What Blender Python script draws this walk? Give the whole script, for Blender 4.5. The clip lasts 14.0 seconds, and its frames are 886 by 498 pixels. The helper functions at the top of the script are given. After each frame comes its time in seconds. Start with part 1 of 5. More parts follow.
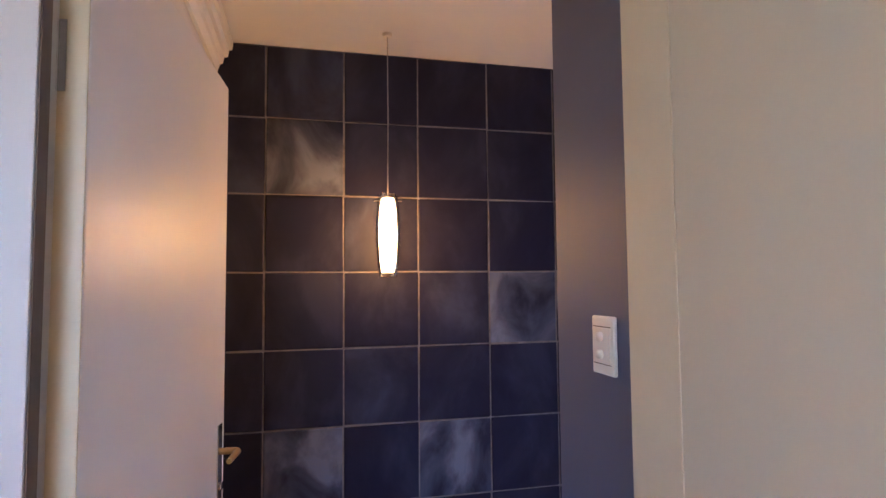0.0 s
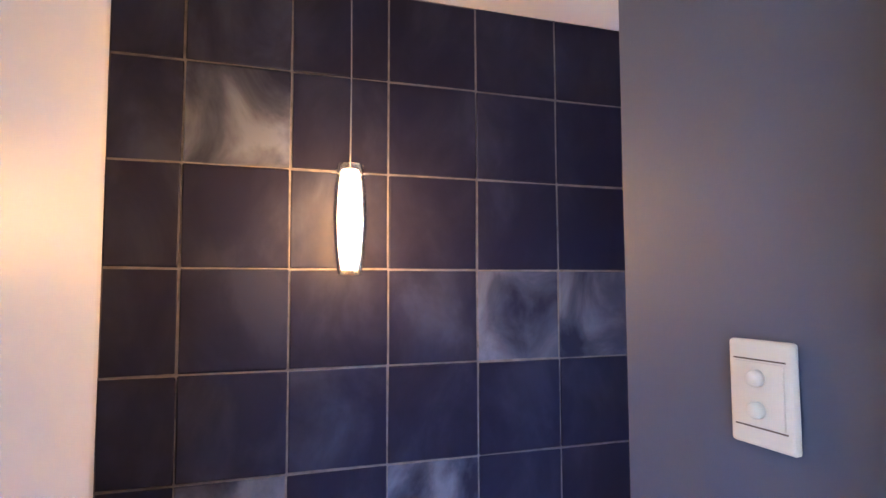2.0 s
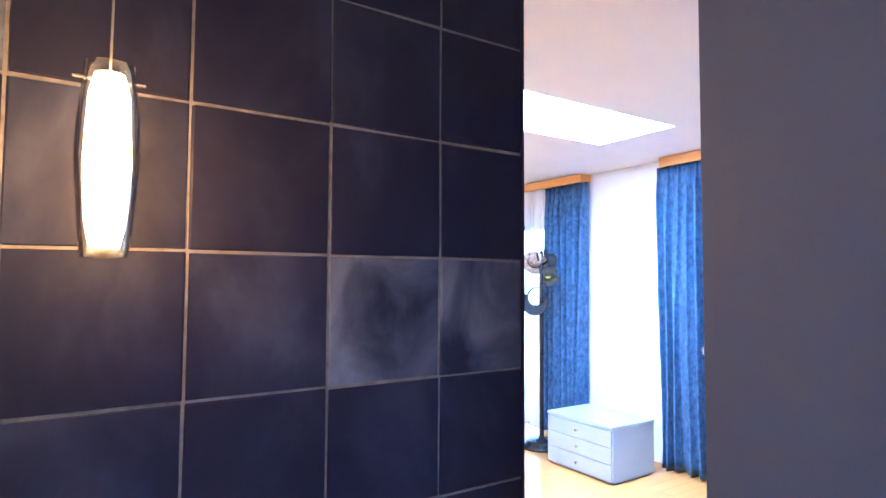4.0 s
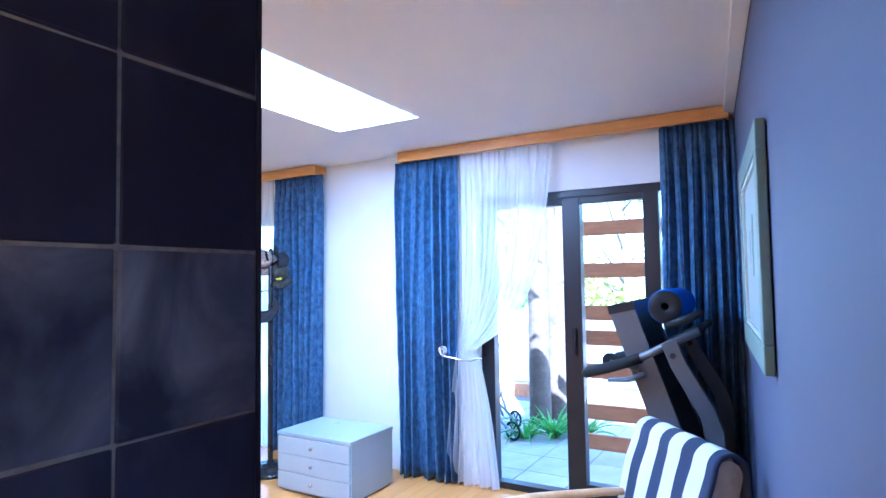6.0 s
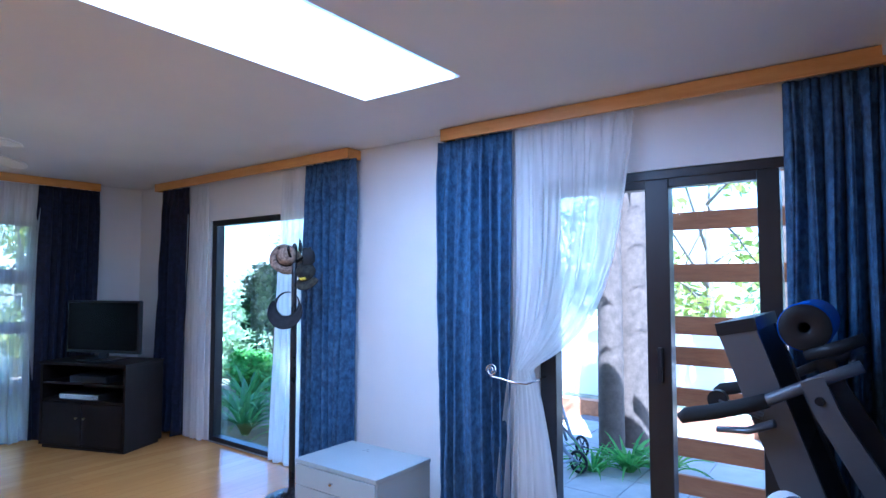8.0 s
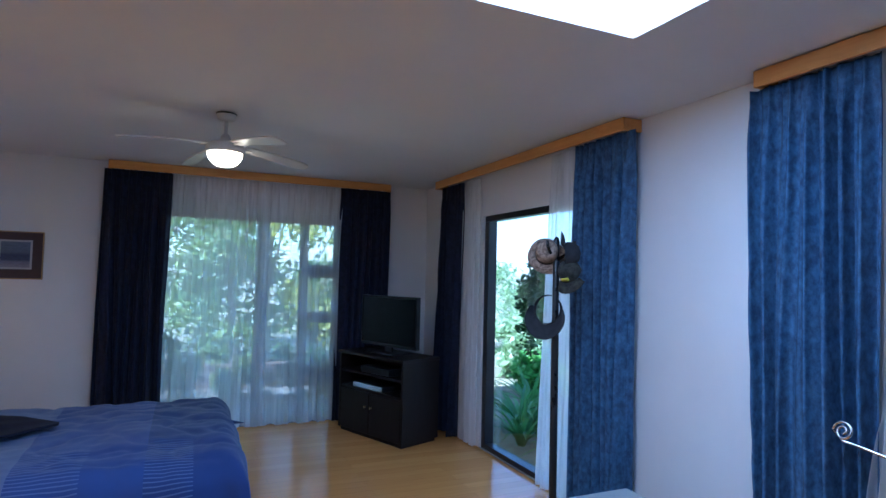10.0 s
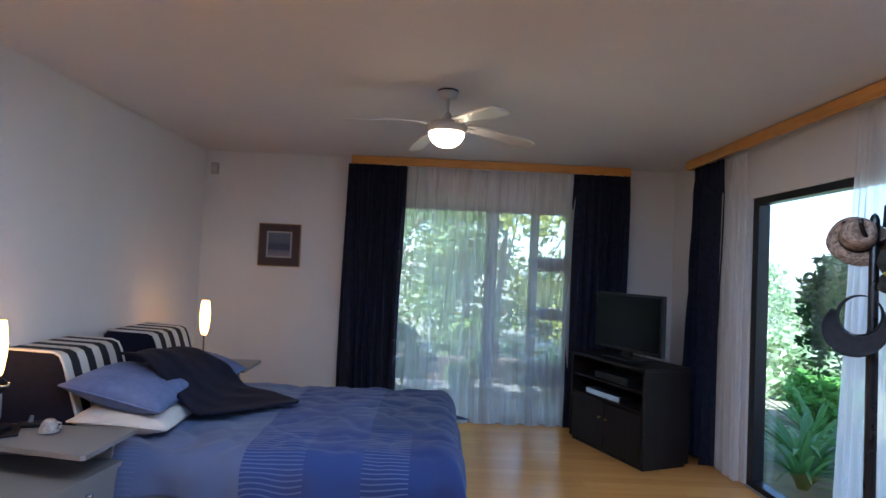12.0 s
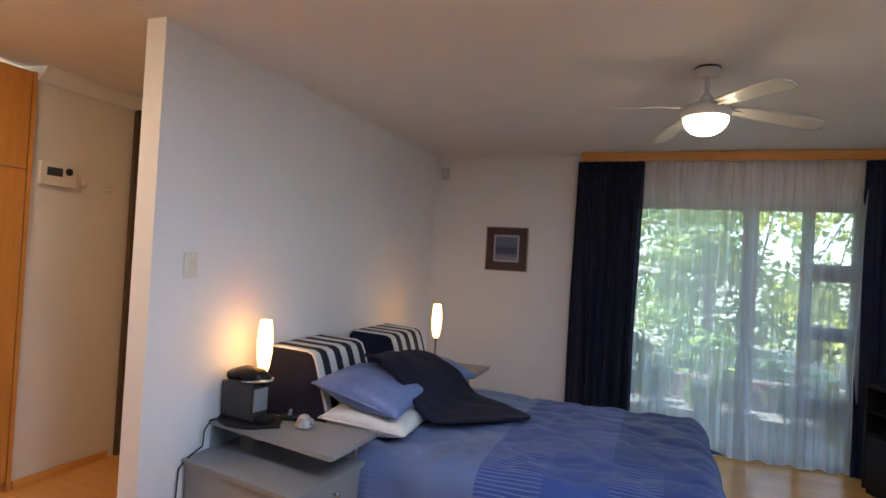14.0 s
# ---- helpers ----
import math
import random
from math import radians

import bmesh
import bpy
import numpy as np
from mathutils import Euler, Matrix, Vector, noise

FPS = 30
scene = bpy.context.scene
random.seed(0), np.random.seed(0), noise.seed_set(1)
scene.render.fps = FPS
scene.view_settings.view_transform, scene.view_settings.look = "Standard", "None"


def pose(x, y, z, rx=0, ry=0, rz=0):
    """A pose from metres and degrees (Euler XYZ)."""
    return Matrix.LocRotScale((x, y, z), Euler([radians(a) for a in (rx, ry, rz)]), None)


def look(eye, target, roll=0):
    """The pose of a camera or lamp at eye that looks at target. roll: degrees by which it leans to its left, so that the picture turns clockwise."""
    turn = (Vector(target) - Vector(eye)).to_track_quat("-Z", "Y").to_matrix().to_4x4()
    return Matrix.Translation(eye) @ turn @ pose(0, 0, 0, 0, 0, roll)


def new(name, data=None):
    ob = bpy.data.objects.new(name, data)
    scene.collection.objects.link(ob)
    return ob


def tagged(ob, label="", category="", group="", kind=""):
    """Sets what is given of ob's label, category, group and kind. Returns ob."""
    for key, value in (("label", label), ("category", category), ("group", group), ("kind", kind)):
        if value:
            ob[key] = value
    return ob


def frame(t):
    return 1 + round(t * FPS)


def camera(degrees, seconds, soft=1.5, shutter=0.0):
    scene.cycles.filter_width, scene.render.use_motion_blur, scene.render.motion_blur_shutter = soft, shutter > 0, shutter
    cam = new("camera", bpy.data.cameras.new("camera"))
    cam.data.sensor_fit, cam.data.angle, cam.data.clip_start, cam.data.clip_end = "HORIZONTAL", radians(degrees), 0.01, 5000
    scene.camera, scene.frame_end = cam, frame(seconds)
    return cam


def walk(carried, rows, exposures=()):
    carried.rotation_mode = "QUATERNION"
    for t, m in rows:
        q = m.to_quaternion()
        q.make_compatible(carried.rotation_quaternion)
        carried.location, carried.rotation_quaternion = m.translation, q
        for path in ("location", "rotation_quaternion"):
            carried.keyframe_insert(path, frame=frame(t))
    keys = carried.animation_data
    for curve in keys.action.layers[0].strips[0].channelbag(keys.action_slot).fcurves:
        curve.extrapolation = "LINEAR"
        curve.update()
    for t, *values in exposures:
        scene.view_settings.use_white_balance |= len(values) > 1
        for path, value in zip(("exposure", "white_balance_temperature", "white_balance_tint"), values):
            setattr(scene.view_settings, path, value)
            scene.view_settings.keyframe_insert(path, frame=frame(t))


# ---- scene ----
cam = camera(74.8, 14.0)
PATH = [
    (0, (0.089, -0.07, 1.466), (0.55, 1.872, 1.589), -0.5),
    (0.5, (0.106, 0.087, 1.464), (0.55, 2.033, 1.595), -0.4),
    (1, (0.108, 0.219, 1.459), (0.561, 2.162, 1.59), -0.3),
    (1.5, (0.113, 0.348, 1.452), (0.64, 2.272, 1.584), -0.2),
    (2, (0.137, 0.481, 1.459), (0.756, 2.378, 1.595), -0.2),
    (2.2, (0.148, 0.528, 1.458), (0.799, 2.414, 1.596), -0.2),
    (4.5, (0.402, 1.158, 1.468), (1.647, 2.721, 1.567), 0.3),
    (5, (0.458, 1.254, 1.467), (1.882, 2.654, 1.57), 0.0),
    (5.5, (0.517, 1.343, 1.464), (2.168, 2.467, 1.569), -0.5),
    (6, (0.641, 1.423, 1.462), (2.369, 2.425, 1.568), -0.8),
    (6.5, (0.798, 1.524, 1.478), (2.534, 2.512, 1.578), -0.6),
    (7, (0.959, 1.591, 1.476), (2.693, 2.583, 1.58), -0.5),
    (9.3, (1.798, 1.974, 1.487), (2.963, 3.597, 1.585), 0.7),
    (9.5, (1.852, 2.02, 1.484), (2.934, 3.699, 1.585), 0.9),
    (10, (1.978, 2.144, 1.488), (2.791, 3.969, 1.582), 1.4),
    (10.5, (2.065, 2.295, 1.487), (2.602, 4.22, 1.569), 1.9),
    (11, (2.074, 2.422, 1.48), (2.469, 4.381, 1.554), 2.1),
    (11.5, (2.097, 2.529, 1.475), (2.335, 4.513, 1.538), 2.4),
    (12, (2.134, 2.584, 1.428), (2.165, 4.583, 1.495), 2.6),
    (12.5, (2.151, 2.643, 1.429), (1.947, 4.631, 1.487), 3.0),
    (13, (2.116, 2.688, 1.431), (1.719, 4.648, 1.481), 3.3),
    (13.5, (2.071, 2.752, 1.443), (1.513, 4.672, 1.482), 3.4),
    (14, (1.996, 2.845, 1.458), (1.298, 4.719, 1.491), 3.2),
]
EXPOSURES = [(0.0, 3.98, 4900, 20), (1.0, 4.3, 4550, 16), (2.2, 4.8, 4450, 14), (4.5, 4.2, 4200, 11), (5.0, 4.0, 4100, 10), (6.5, 3.45, 4050, 10), (7.0, 3.3, 4050, 10), (9.3, 1.9, 4200, 9), (10.0, 1.95, 4200, 7), (11.0, 2.2, 4600, 8), (12.5, 2.18, 5050, 9), (14.0, 2.38, 5350, 8)]
walk(cam, [(t, look(eye, target, roll)) for t, eye, target, roll in PATH], EXPOSURES)


# ---- light and exposure ----
world = bpy.data.worlds.new("sky")
scene.world = world
world.use_nodes = True
_sky = world.node_tree.nodes.new("ShaderNodeTexSky")
_sky.sky_type, _sky.sun_disc = "NISHITA", False
_sky.sun_elevation, _sky.sun_rotation = radians(58), radians(240)
world.node_tree.links.new(_sky.outputs[0], world.node_tree.nodes["Background"].inputs[0])
world.node_tree.nodes["Background"].inputs[1].default_value = 0.15
_sun = bpy.data.lights.new("sun", "SUN")
_sun.energy, _sun.angle, _sun.color = 5.0, radians(0.5), (1.0, 0.94, 0.86)
new("sun", _sun).matrix_world = look((math.sin(radians(240)) * 30, math.cos(radians(240)) * 30, 48), (0, 0, 0))

# the light that falls through the rooflight
_roof = bpy.data.lights.new("rooflight_light", "AREA")
_roof.shape, _roof.size, _roof.size_y, _roof.energy, _roof.color = "RECTANGLE", 1.98, 0.60, 7.0, (0.70, 0.83, 1.0)
new("rooflight_light", _roof).matrix_world = pose(2.55, 3.578, 2.44)


# ---- materials ----
def nodes_of(name):
    m = bpy.data.materials.new(name)
    m.use_nodes = True
    nt = m.node_tree
    return m, nt, nt.nodes["Principled BSDF"]


def add(nt, kind, **values):
    n = nt.nodes.new(kind)
    for k, v in values.items():
        n.inputs[k.replace("_", " ")].default_value = v
    return n


def noise_tex(nt, scale, detail=4.0, rough=0.55, stretch=None, source="Object"):
    tc = nt.nodes.new("ShaderNodeTexCoord")
    n = add(nt, "ShaderNodeTexNoise", Scale=scale, Detail=detail, Roughness=rough)
    if stretch:
        mp = nt.nodes.new("ShaderNodeMapping")
        mp.inputs["Scale"].default_value = stretch
        nt.links.new(tc.outputs[source], mp.inputs[0])
        nt.links.new(mp.outputs[0], n.inputs["Vector"])
    else:
        nt.links.new(tc.outputs[source], n.inputs["Vector"])
    return n


def ramp(nt, source, stops):
    r = nt.nodes.new("ShaderNodeValToRGB")
    while len(r.color_ramp.elements) < len(stops):
        r.color_ramp.elements.new(0.5)
    for e, (p, c) in zip(r.color_ramp.elements, stops):
        e.position, e.color = p, (*c, 1)
    nt.links.new(source, r.inputs[0])
    return r


def bumped(nt, bsdf, source, strength, distance=0.01):
    b = add(nt, "ShaderNodeBump", Strength=strength, Distance=distance)
    nt.links.new(source, b.inputs["Height"])
    nt.links.new(b.outputs[0], bsdf.inputs["Normal"])
    return b


def paint(name, color, rough=0.6, vary=0.06, scale=2.5, bump=0.06, fine=90.0, metal=0.0, spec=0.5, stretch=None):
    """A painted or plain surface: broad tone drift, fine grain, slight relief."""
    m, nt, b = nodes_of(name)
    big = noise_tex(nt, scale, 5.0, 0.6, stretch)
    lo, hi = [c * (1 - vary) for c in color], [min(1, c * (1 + vary)) for c in color]
    r = ramp(nt, big.outputs[0], [(0.3, lo), (0.7, hi)])
    nt.links.new(r.outputs[0], b.inputs["Base Color"])
    small = noise_tex(nt, fine, 3.0, 0.6, stretch)
    if rough >= 0.45:
        bumped(nt, b, small.outputs[0], bump, 0.003)
    rr = add(nt, "ShaderNodeMapRange", To_Min=max(0.02, rough - 0.06), To_Max=min(1, rough + 0.06))
    nt.links.new(big.outputs[0], rr.inputs[0])
    nt.links.new(rr.outputs[0], b.inputs["Roughness"])
    b.inputs["Metallic"].default_value = metal
    b.inputs["Specular IOR Level"].default_value = spec
    return m


def wood(name, dark, light, along="x", scale=7.0, rough=0.4, bump=0.05):
    m, nt, b = nodes_of(name)
    st = {"x": (0.12, 1, 1), "y": (1, 0.12, 1), "z": (1, 1, 0.12)}[along]
    n = noise_tex(nt, scale, 6.0, 0.65, tuple(s * 2 for s in st))
    g = noise_tex(nt, scale * 9, 4.0, 0.6, st)
    mix = add(nt, "ShaderNodeMath")
    mix.operation = "MULTIPLY_ADD"
    mix.inputs[1].default_value = 0.45
    nt.links.new(g.outputs[0], mix.inputs[0])
    sc = add(nt, "ShaderNodeMath")
    sc.operation = "MULTIPLY"
    sc.inputs[1].default_value = 0.6
    nt.links.new(n.outputs[0], sc.inputs[0])
    nt.links.new(sc.outputs[0], mix.inputs[2])
    r = ramp(nt, mix.outputs[0], [(0.35, dark), (0.7, light)])
    nt.links.new(r.outputs[0], b.inputs["Base Color"])
    b.inputs["Roughness"].default_value = rough
    bumped(nt, b, g.outputs[0], bump, 0.003)
    return m


def slate(name, deep, pale, amount, warp=0.45):
    """Polished dark stone tile; amount: how far the pale clouding goes."""
    m, nt, b = nodes_of(name)
    info = nt.nodes.new("ShaderNodeObjectInfo")
    tc = nt.nodes.new("ShaderNodeTexCoord")
    off = add(nt, "ShaderNodeVectorMath")
    off.operation = "MULTIPLY_ADD"
    off.inputs[1].default_value = (1.0, 1.0, 0.6)
    sp = add(nt, "ShaderNodeMath")
    sp.operation = "MULTIPLY"
    sp.inputs[1].default_value = 37.0
    nt.links.new(info.outputs["Random"], sp.inputs[0])
    nt.links.new(tc.outputs["Object"], off.inputs[0])
    nt.links.new(sp.outputs[0], off.inputs[2])
    n = add(nt, "ShaderNodeTexNoise", Scale=4.2, Detail=6.0, Roughness=0.55, Distortion=warp)
    nt.links.new(off.outputs[0], n.inputs["Vector"])
    r = ramp(nt, n.outputs[0], [(0.40, deep), (0.53, [d + (p - d) * amount * 0.35 for d, p in zip(deep, pale)]), (0.66, [d + (p - d) * amount for d, p in zip(deep, pale)])])
    nt.links.new(r.outputs[0], b.inputs["Base Color"])
    f = add(nt, "ShaderNodeTexNoise", Scale=30.0, Detail=5.0, Roughness=0.6)
    nt.links.new(off.outputs[0], f.inputs["Vector"])
    bumped(nt, b, f.outputs[0], 0.16, 0.004)
    b.inputs["Specular IOR Level"].default_value = 0.10
    rr = add(nt, "ShaderNodeMapRange", To_Min=0.3, To_Max=0.5)
    nt.links.new(n.outputs[0], rr.inputs[0])
    nt.links.new(rr.outputs[0], b.inputs["Roughness"])
    return m


def cloth(name, color, vary=0.25, scale=18.0, weave=500.0, rough=0.9, stretch=None, pale=None, sheen=0.04):
    m, nt, b = nodes_of(name)
    n = noise_tex(nt, scale, 6.0, 0.7, stretch)
    lo, hi = [c * (1 - vary) for c in color], pale or [min(1, c * (1 + vary)) for c in color]
    r = ramp(nt, n.outputs[0], [(0.38, lo), (0.66, hi)])
    nt.links.new(r.outputs[0], b.inputs["Base Color"])
    w = noise_tex(nt, weave, 2.0, 0.5)
    bumped(nt, b, w.outputs[0], 0.25, 0.002)
    b.inputs["Roughness"].default_value = rough
    b.inputs["Sheen Weight"].default_value = sheen
    return m


def sheer(name, color=(0.95, 0.96, 0.98), open_part=0.45):
    m, nt, b = nodes_of(name)
    out = nt.nodes["Material Output"]
    clear = nt.nodes.new("ShaderNodeBsdfTransparent")
    thin = add(nt, "ShaderNodeBsdfTranslucent", Color=(*color, 1))
    face = add(nt, "ShaderNodeBsdfDiffuse", Color=(*color, 1))
    mix1, mix2 = nt.nodes.new("ShaderNodeMixShader"), nt.nodes.new("ShaderNodeMixShader")
    mix1.inputs[0].default_value = 0.42
    nt.links.new(thin.outputs[0], mix1.inputs[1])
    nt.links.new(face.outputs[0], mix1.inputs[2])
    w = noise_tex(nt, 16.0, 3.0, 0.6, (1, 1, 0.08))
    mr = add(nt, "ShaderNodeMapRange", To_Min=1 - open_part - 0.2, To_Max=1 - open_part + 0.25)
    nt.links.new(w.outputs[0], mr.inputs[0])
    nt.links.new(mr.outputs[0], mix2.inputs[0])
    nt.links.new(clear.outputs[0], mix2.inputs[1])
    nt.links.new(mix1.outputs[0], mix2.inputs[2])
    nt.links.new(mix2.outputs[0], out.inputs[0])
    return m


def glow(name, color, strength):
    m, nt, b = nodes_of(name)
    b.inputs["Base Color"].default_value = (*color, 1)
    b.inputs["Emission Color"].default_value = (*color, 1)
    b.inputs["Emission Strength"].default_value = strength
    return m


def pane_glass(name, edge=0.12):
    """Thin window glass: clear, with a weak mirror image."""
    m, nt, b = nodes_of(name)
    out = nt.nodes["Material Output"]
    clear, gloss = nt.nodes.new("ShaderNodeBsdfTransparent"), add(nt, "ShaderNodeBsdfGlossy", Roughness=0.02)
    mix, fr = nt.nodes.new("ShaderNodeMixShader"), add(nt, "ShaderNodeLayerWeight", Blend=edge)
    nt.links.new(fr.outputs["Facing"], mix.inputs[0])
    nt.links.new(clear.outputs[0], mix.inputs[1])
    nt.links.new(gloss.outputs[0], mix.inputs[2])
    nt.links.new(mix.outputs[0], out.inputs[0])
    return m


def leafy(name, dark, light, source="Geometry"):
    m, nt, b = nodes_of(name)
    out = nt.nodes["Material Output"]
    g = nt.nodes.new("ShaderNodeNewGeometry")
    r = ramp(nt, g.outputs["Random Per Island"], [(0.0, dark), (1.0, light)])
    nt.links.new(r.outputs[0], b.inputs["Base Color"])
    b.inputs["Roughness"].default_value = 0.45
    tr = nt.nodes.new("ShaderNodeBsdfTranslucent")
    nt.links.new(r.outputs[0], tr.inputs["Color"])
    mix = nt.nodes.new("ShaderNodeMixShader")
    mix.inputs[0].default_value = 0.45
    nt.links.new(b.outputs[0], mix.inputs[1])
    nt.links.new(tr.outputs[0], mix.inputs[2])
    nt.links.new(mix.outputs[0], out.inputs[0])
    return m


WALL_WHITE = paint("white_wall_paint", (0.78, 0.77, 0.77), 0.75, 0.03, 1.6, 0.04, 140)
CEILING = paint("ceiling_paint", (0.72, 0.71, 0.71), 0.85, 0.03, 1.2, 0.06, 120)
WALL_BLUE = paint("blue_grey_wall_paint", (0.092, 0.104, 0.172), 0.6, 0.05, 1.8, 0.10, 140)
PASSAGE_PAINT = paint("off_white_passage_paint", (0.74, 0.70, 0.63), 0.6, 0.04, 2.0, 0.06, 120)
WALL_CREAM = paint("cream_wall_paint", (0.50, 0.435, 0.315), 0.5, 0.04, 2.0, 0.08, 120)
GLOSS_WHITE = paint("glossy_white_door_paint", (0.80, 0.79, 0.80), 0.42, 0.02, 3.0, 0.006, 40, spec=0.35)
FRAME_CREAM = paint("cream_gloss_frame_paint", (0.53, 0.455, 0.315), 0.35, 0.05, 5.0, 0.03, 80)
GROUT = paint("grey_brown_grout", (0.19, 0.165, 0.155), 0.9, 0.3, 30.0, 0.4, 200)
SLATE_DARK = slate("dark_slate", (0.019, 0.017, 0.036), (0.085, 0.09, 0.15), 0.24)
SLATE_MID = slate("clouded_slate", (0.021, 0.0195, 0.042), (0.12, 0.13, 0.20), 0.34)
SLATE_PALE = slate("veined_pale_slate", (0.027, 0.027, 0.052), (0.25, 0.26, 0.33), 0.68, 0.75)
PINE = wood("varnished_pine", (0.58, 0.26, 0.05), (0.74, 0.39, 0.095), "y", 5.0, 0.45)
PINE_X = wood("varnished_pine_across", (0.58, 0.26, 0.05), (0.74, 0.39, 0.095), "x", 5.0, 0.45)
WARDROBE_WOOD = wood("orange_cupboard_veneer", (0.50, 0.20, 0.03), (0.64, 0.30, 0.06), "z", 4.0, 0.3)
CHAIR_WOOD = wood("pale_chair_wood", (0.45, 0.24, 0.09), (0.62, 0.38, 0.17), "x", 9.0, 0.4)
SLAT_WOOD = wood("stained_screen_timber", (0.20, 0.07, 0.025), (0.34, 0.14, 0.055), "y", 8.0, 0.5)
BARE_WOOD = wood("bare_brown_timber", (0.07, 0.04, 0.022), (0.13, 0.08, 0.045), "z", 9.0, 0.6)
BLACK_FRAME = paint("bronze_black_aluminium", (0.018, 0.018, 0.022), 0.35, 0.1, 8.0, 0.02, 60, 0.3)
CHROME = paint("brushed_chrome", (0.62, 0.62, 0.64), 0.22, 0.03, 10.0, 0.02, 90, 1.0)
BRASS = paint("old_brass", (0.42, 0.30, 0.14), 0.35, 0.1, 20.0, 0.05, 90, 1.0)
WHITE_PLASTIC = paint("white_plastic", (0.74, 0.68, 0.58), 0.35, 0.02, 10.0, 0.01, 60)
BLACK_PLASTIC = paint("black_plastic", (0.013, 0.013, 0.015), 0.42, 0.1, 10.0, 0.03, 120, spec=0.28)
GREY_PLASTIC = paint("grey_plastic", (0.23, 0.24, 0.26), 0.4, 0.05, 10.0, 0.03, 120)
LACQUER = paint("pale_grey_lacquer", (0.24, 0.245, 0.25), 0.3, 0.03, 4.0, 0.02, 60)
CURTAIN_BLUE = cloth("blue_damask_curtain", (0.030, 0.070, 0.155), 0.2, 30.0, 400, 0.75, (1, 1, 0.7), (0.085, 0.165, 0.31))
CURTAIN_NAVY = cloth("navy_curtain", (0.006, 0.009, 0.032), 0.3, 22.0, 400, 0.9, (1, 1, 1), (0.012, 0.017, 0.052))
SHEER = sheer("white_voile")
SHEER_TIED = sheer("tied_white_voile", (0.95, 0.95, 0.95), 0.27)
SHEER_GATHERED = sheer("gathered_white_voile", (0.95, 0.96, 0.98), 0.34)
NAVY_CLOTH = cloth("dark_navy_cloth", (0.0055, 0.0065, 0.025), 0.3, 12.0, 300, 0.95, sheen=0.0)
PILLOW_BLUE = cloth("pale_blue_cotton", (0.165, 0.215, 0.42), 0.15, 9.0, 500, 0.85)
PILLOW_WHITE = cloth("white_cotton", (0.74, 0.72, 0.68), 0.05, 9.0, 500, 0.85)
LAMP_GLASS = glow("lit_opal_glass", (1.0, 0.46, 0.10), 4.3)
BED_GLASS = glow("lit_amber_glass", (1.0, 0.43, 0.075), 2.5)
PANE = pane_glass("window_glass")
LAMP_CLEAR = pane_glass("clear_lamp_glass", 0.35)


# ---- shapes ----
def part(name, bm, material, parent=None, label="", smooth=False):
    me = bpy.data.meshes.new(name)
    bmesh.ops.recalc_face_normals(bm, faces=bm.faces)
    bm.to_mesh(me)
    bm.free()
    if smooth:
        for p in me.polygons:
            p.use_smooth = True
    me.materials.append(material)
    ob = new(name, me)
    if parent is not None:
        ob.parent = parent
    if label:
        ob["label"] = label
    return ob


def thing(name, place, label, category, group="", turn=0.0):
    ob = new(name)
    ob.empty_display_size = 0.1
    ob.matrix_world = pose(*place, 0, 0, turn)
    return tagged(ob, label, category, group)


def structure(name, bm, material, label, category, smooth=False):
    return tagged(part(name, bm, material, smooth=smooth), label, category, kind="structure")


def box(x0, y0, z0, x1, y1, z1, bevel=0.0, bm=None, segs=2):
    bm = bm or bmesh.new()
    r = bmesh.ops.create_cube(bm, size=1.0)
    for v in r["verts"]:
        v.co = Vector(((x0 + x1) / 2 + v.co.x * (x1 - x0), (y0 + y1) / 2 + v.co.y * (y1 - y0), (z0 + z1) / 2 + v.co.z * (z1 - z0)))
    if bevel:
        es = {e for v in r["verts"] for e in v.link_edges}
        bmesh.ops.bevel(bm, geom=list(es), offset=bevel, segments=segs, affect="EDGES", profile=0.5)
    return bm


def lathe(profile, segs=32, bm=None, place=(0, 0, 0)):
    """Turn (radius, z) pairs round the upright axis."""
    bm = bm or bmesh.new()
    rings = []
    for r, z in profile:
        rings.append([bm.verts.new((place[0] + max(r, 1e-4) * math.cos(2 * math.pi * k / segs), place[1] + max(r, 1e-4) * math.sin(2 * math.pi * k / segs), place[2] + z)) for k in range(segs)])
    for a, b in zip(rings, rings[1:]):
        for k in range(segs):
            bm.faces.new((a[k], a[(k + 1) % segs], b[(k + 1) % segs], b[k]))
    return bm


def tube(points, radius, segs=10, bm=None, flat=1.0):
    """A round bar along points; radius may be a list."""
    bm = bm or bmesh.new()
    pts = [Vector(p) for p in points]
    rad = radius if isinstance(radius, (list, tuple)) else [radius] * len(pts)
    up, rings = Vector((0, 0, 1)), []
    for k, p in enumerate(pts):
        d = (pts[min(k + 1, len(pts) - 1)] - pts[max(k - 1, 0)]).normalized()
        side = d.cross(up)
        side = Vector((1, 0, 0)) if side.length < 1e-3 else side.normalized()
        top = side.cross(d)
        rings.append([bm.verts.new(p + rad[k] * (math.cos(2 * math.pi * j / segs) * side + flat * math.sin(2 * math.pi * j / segs) * top)) for j in range(segs)])
    for a, b in zip(rings, rings[1:]):
        for j in range(segs):
            bm.faces.new((a[j], a[(j + 1) % segs], b[(j + 1) % segs], b[j]))
    bm.faces.new(rings[0])
    bm.faces.new(rings[-1])
    return bm


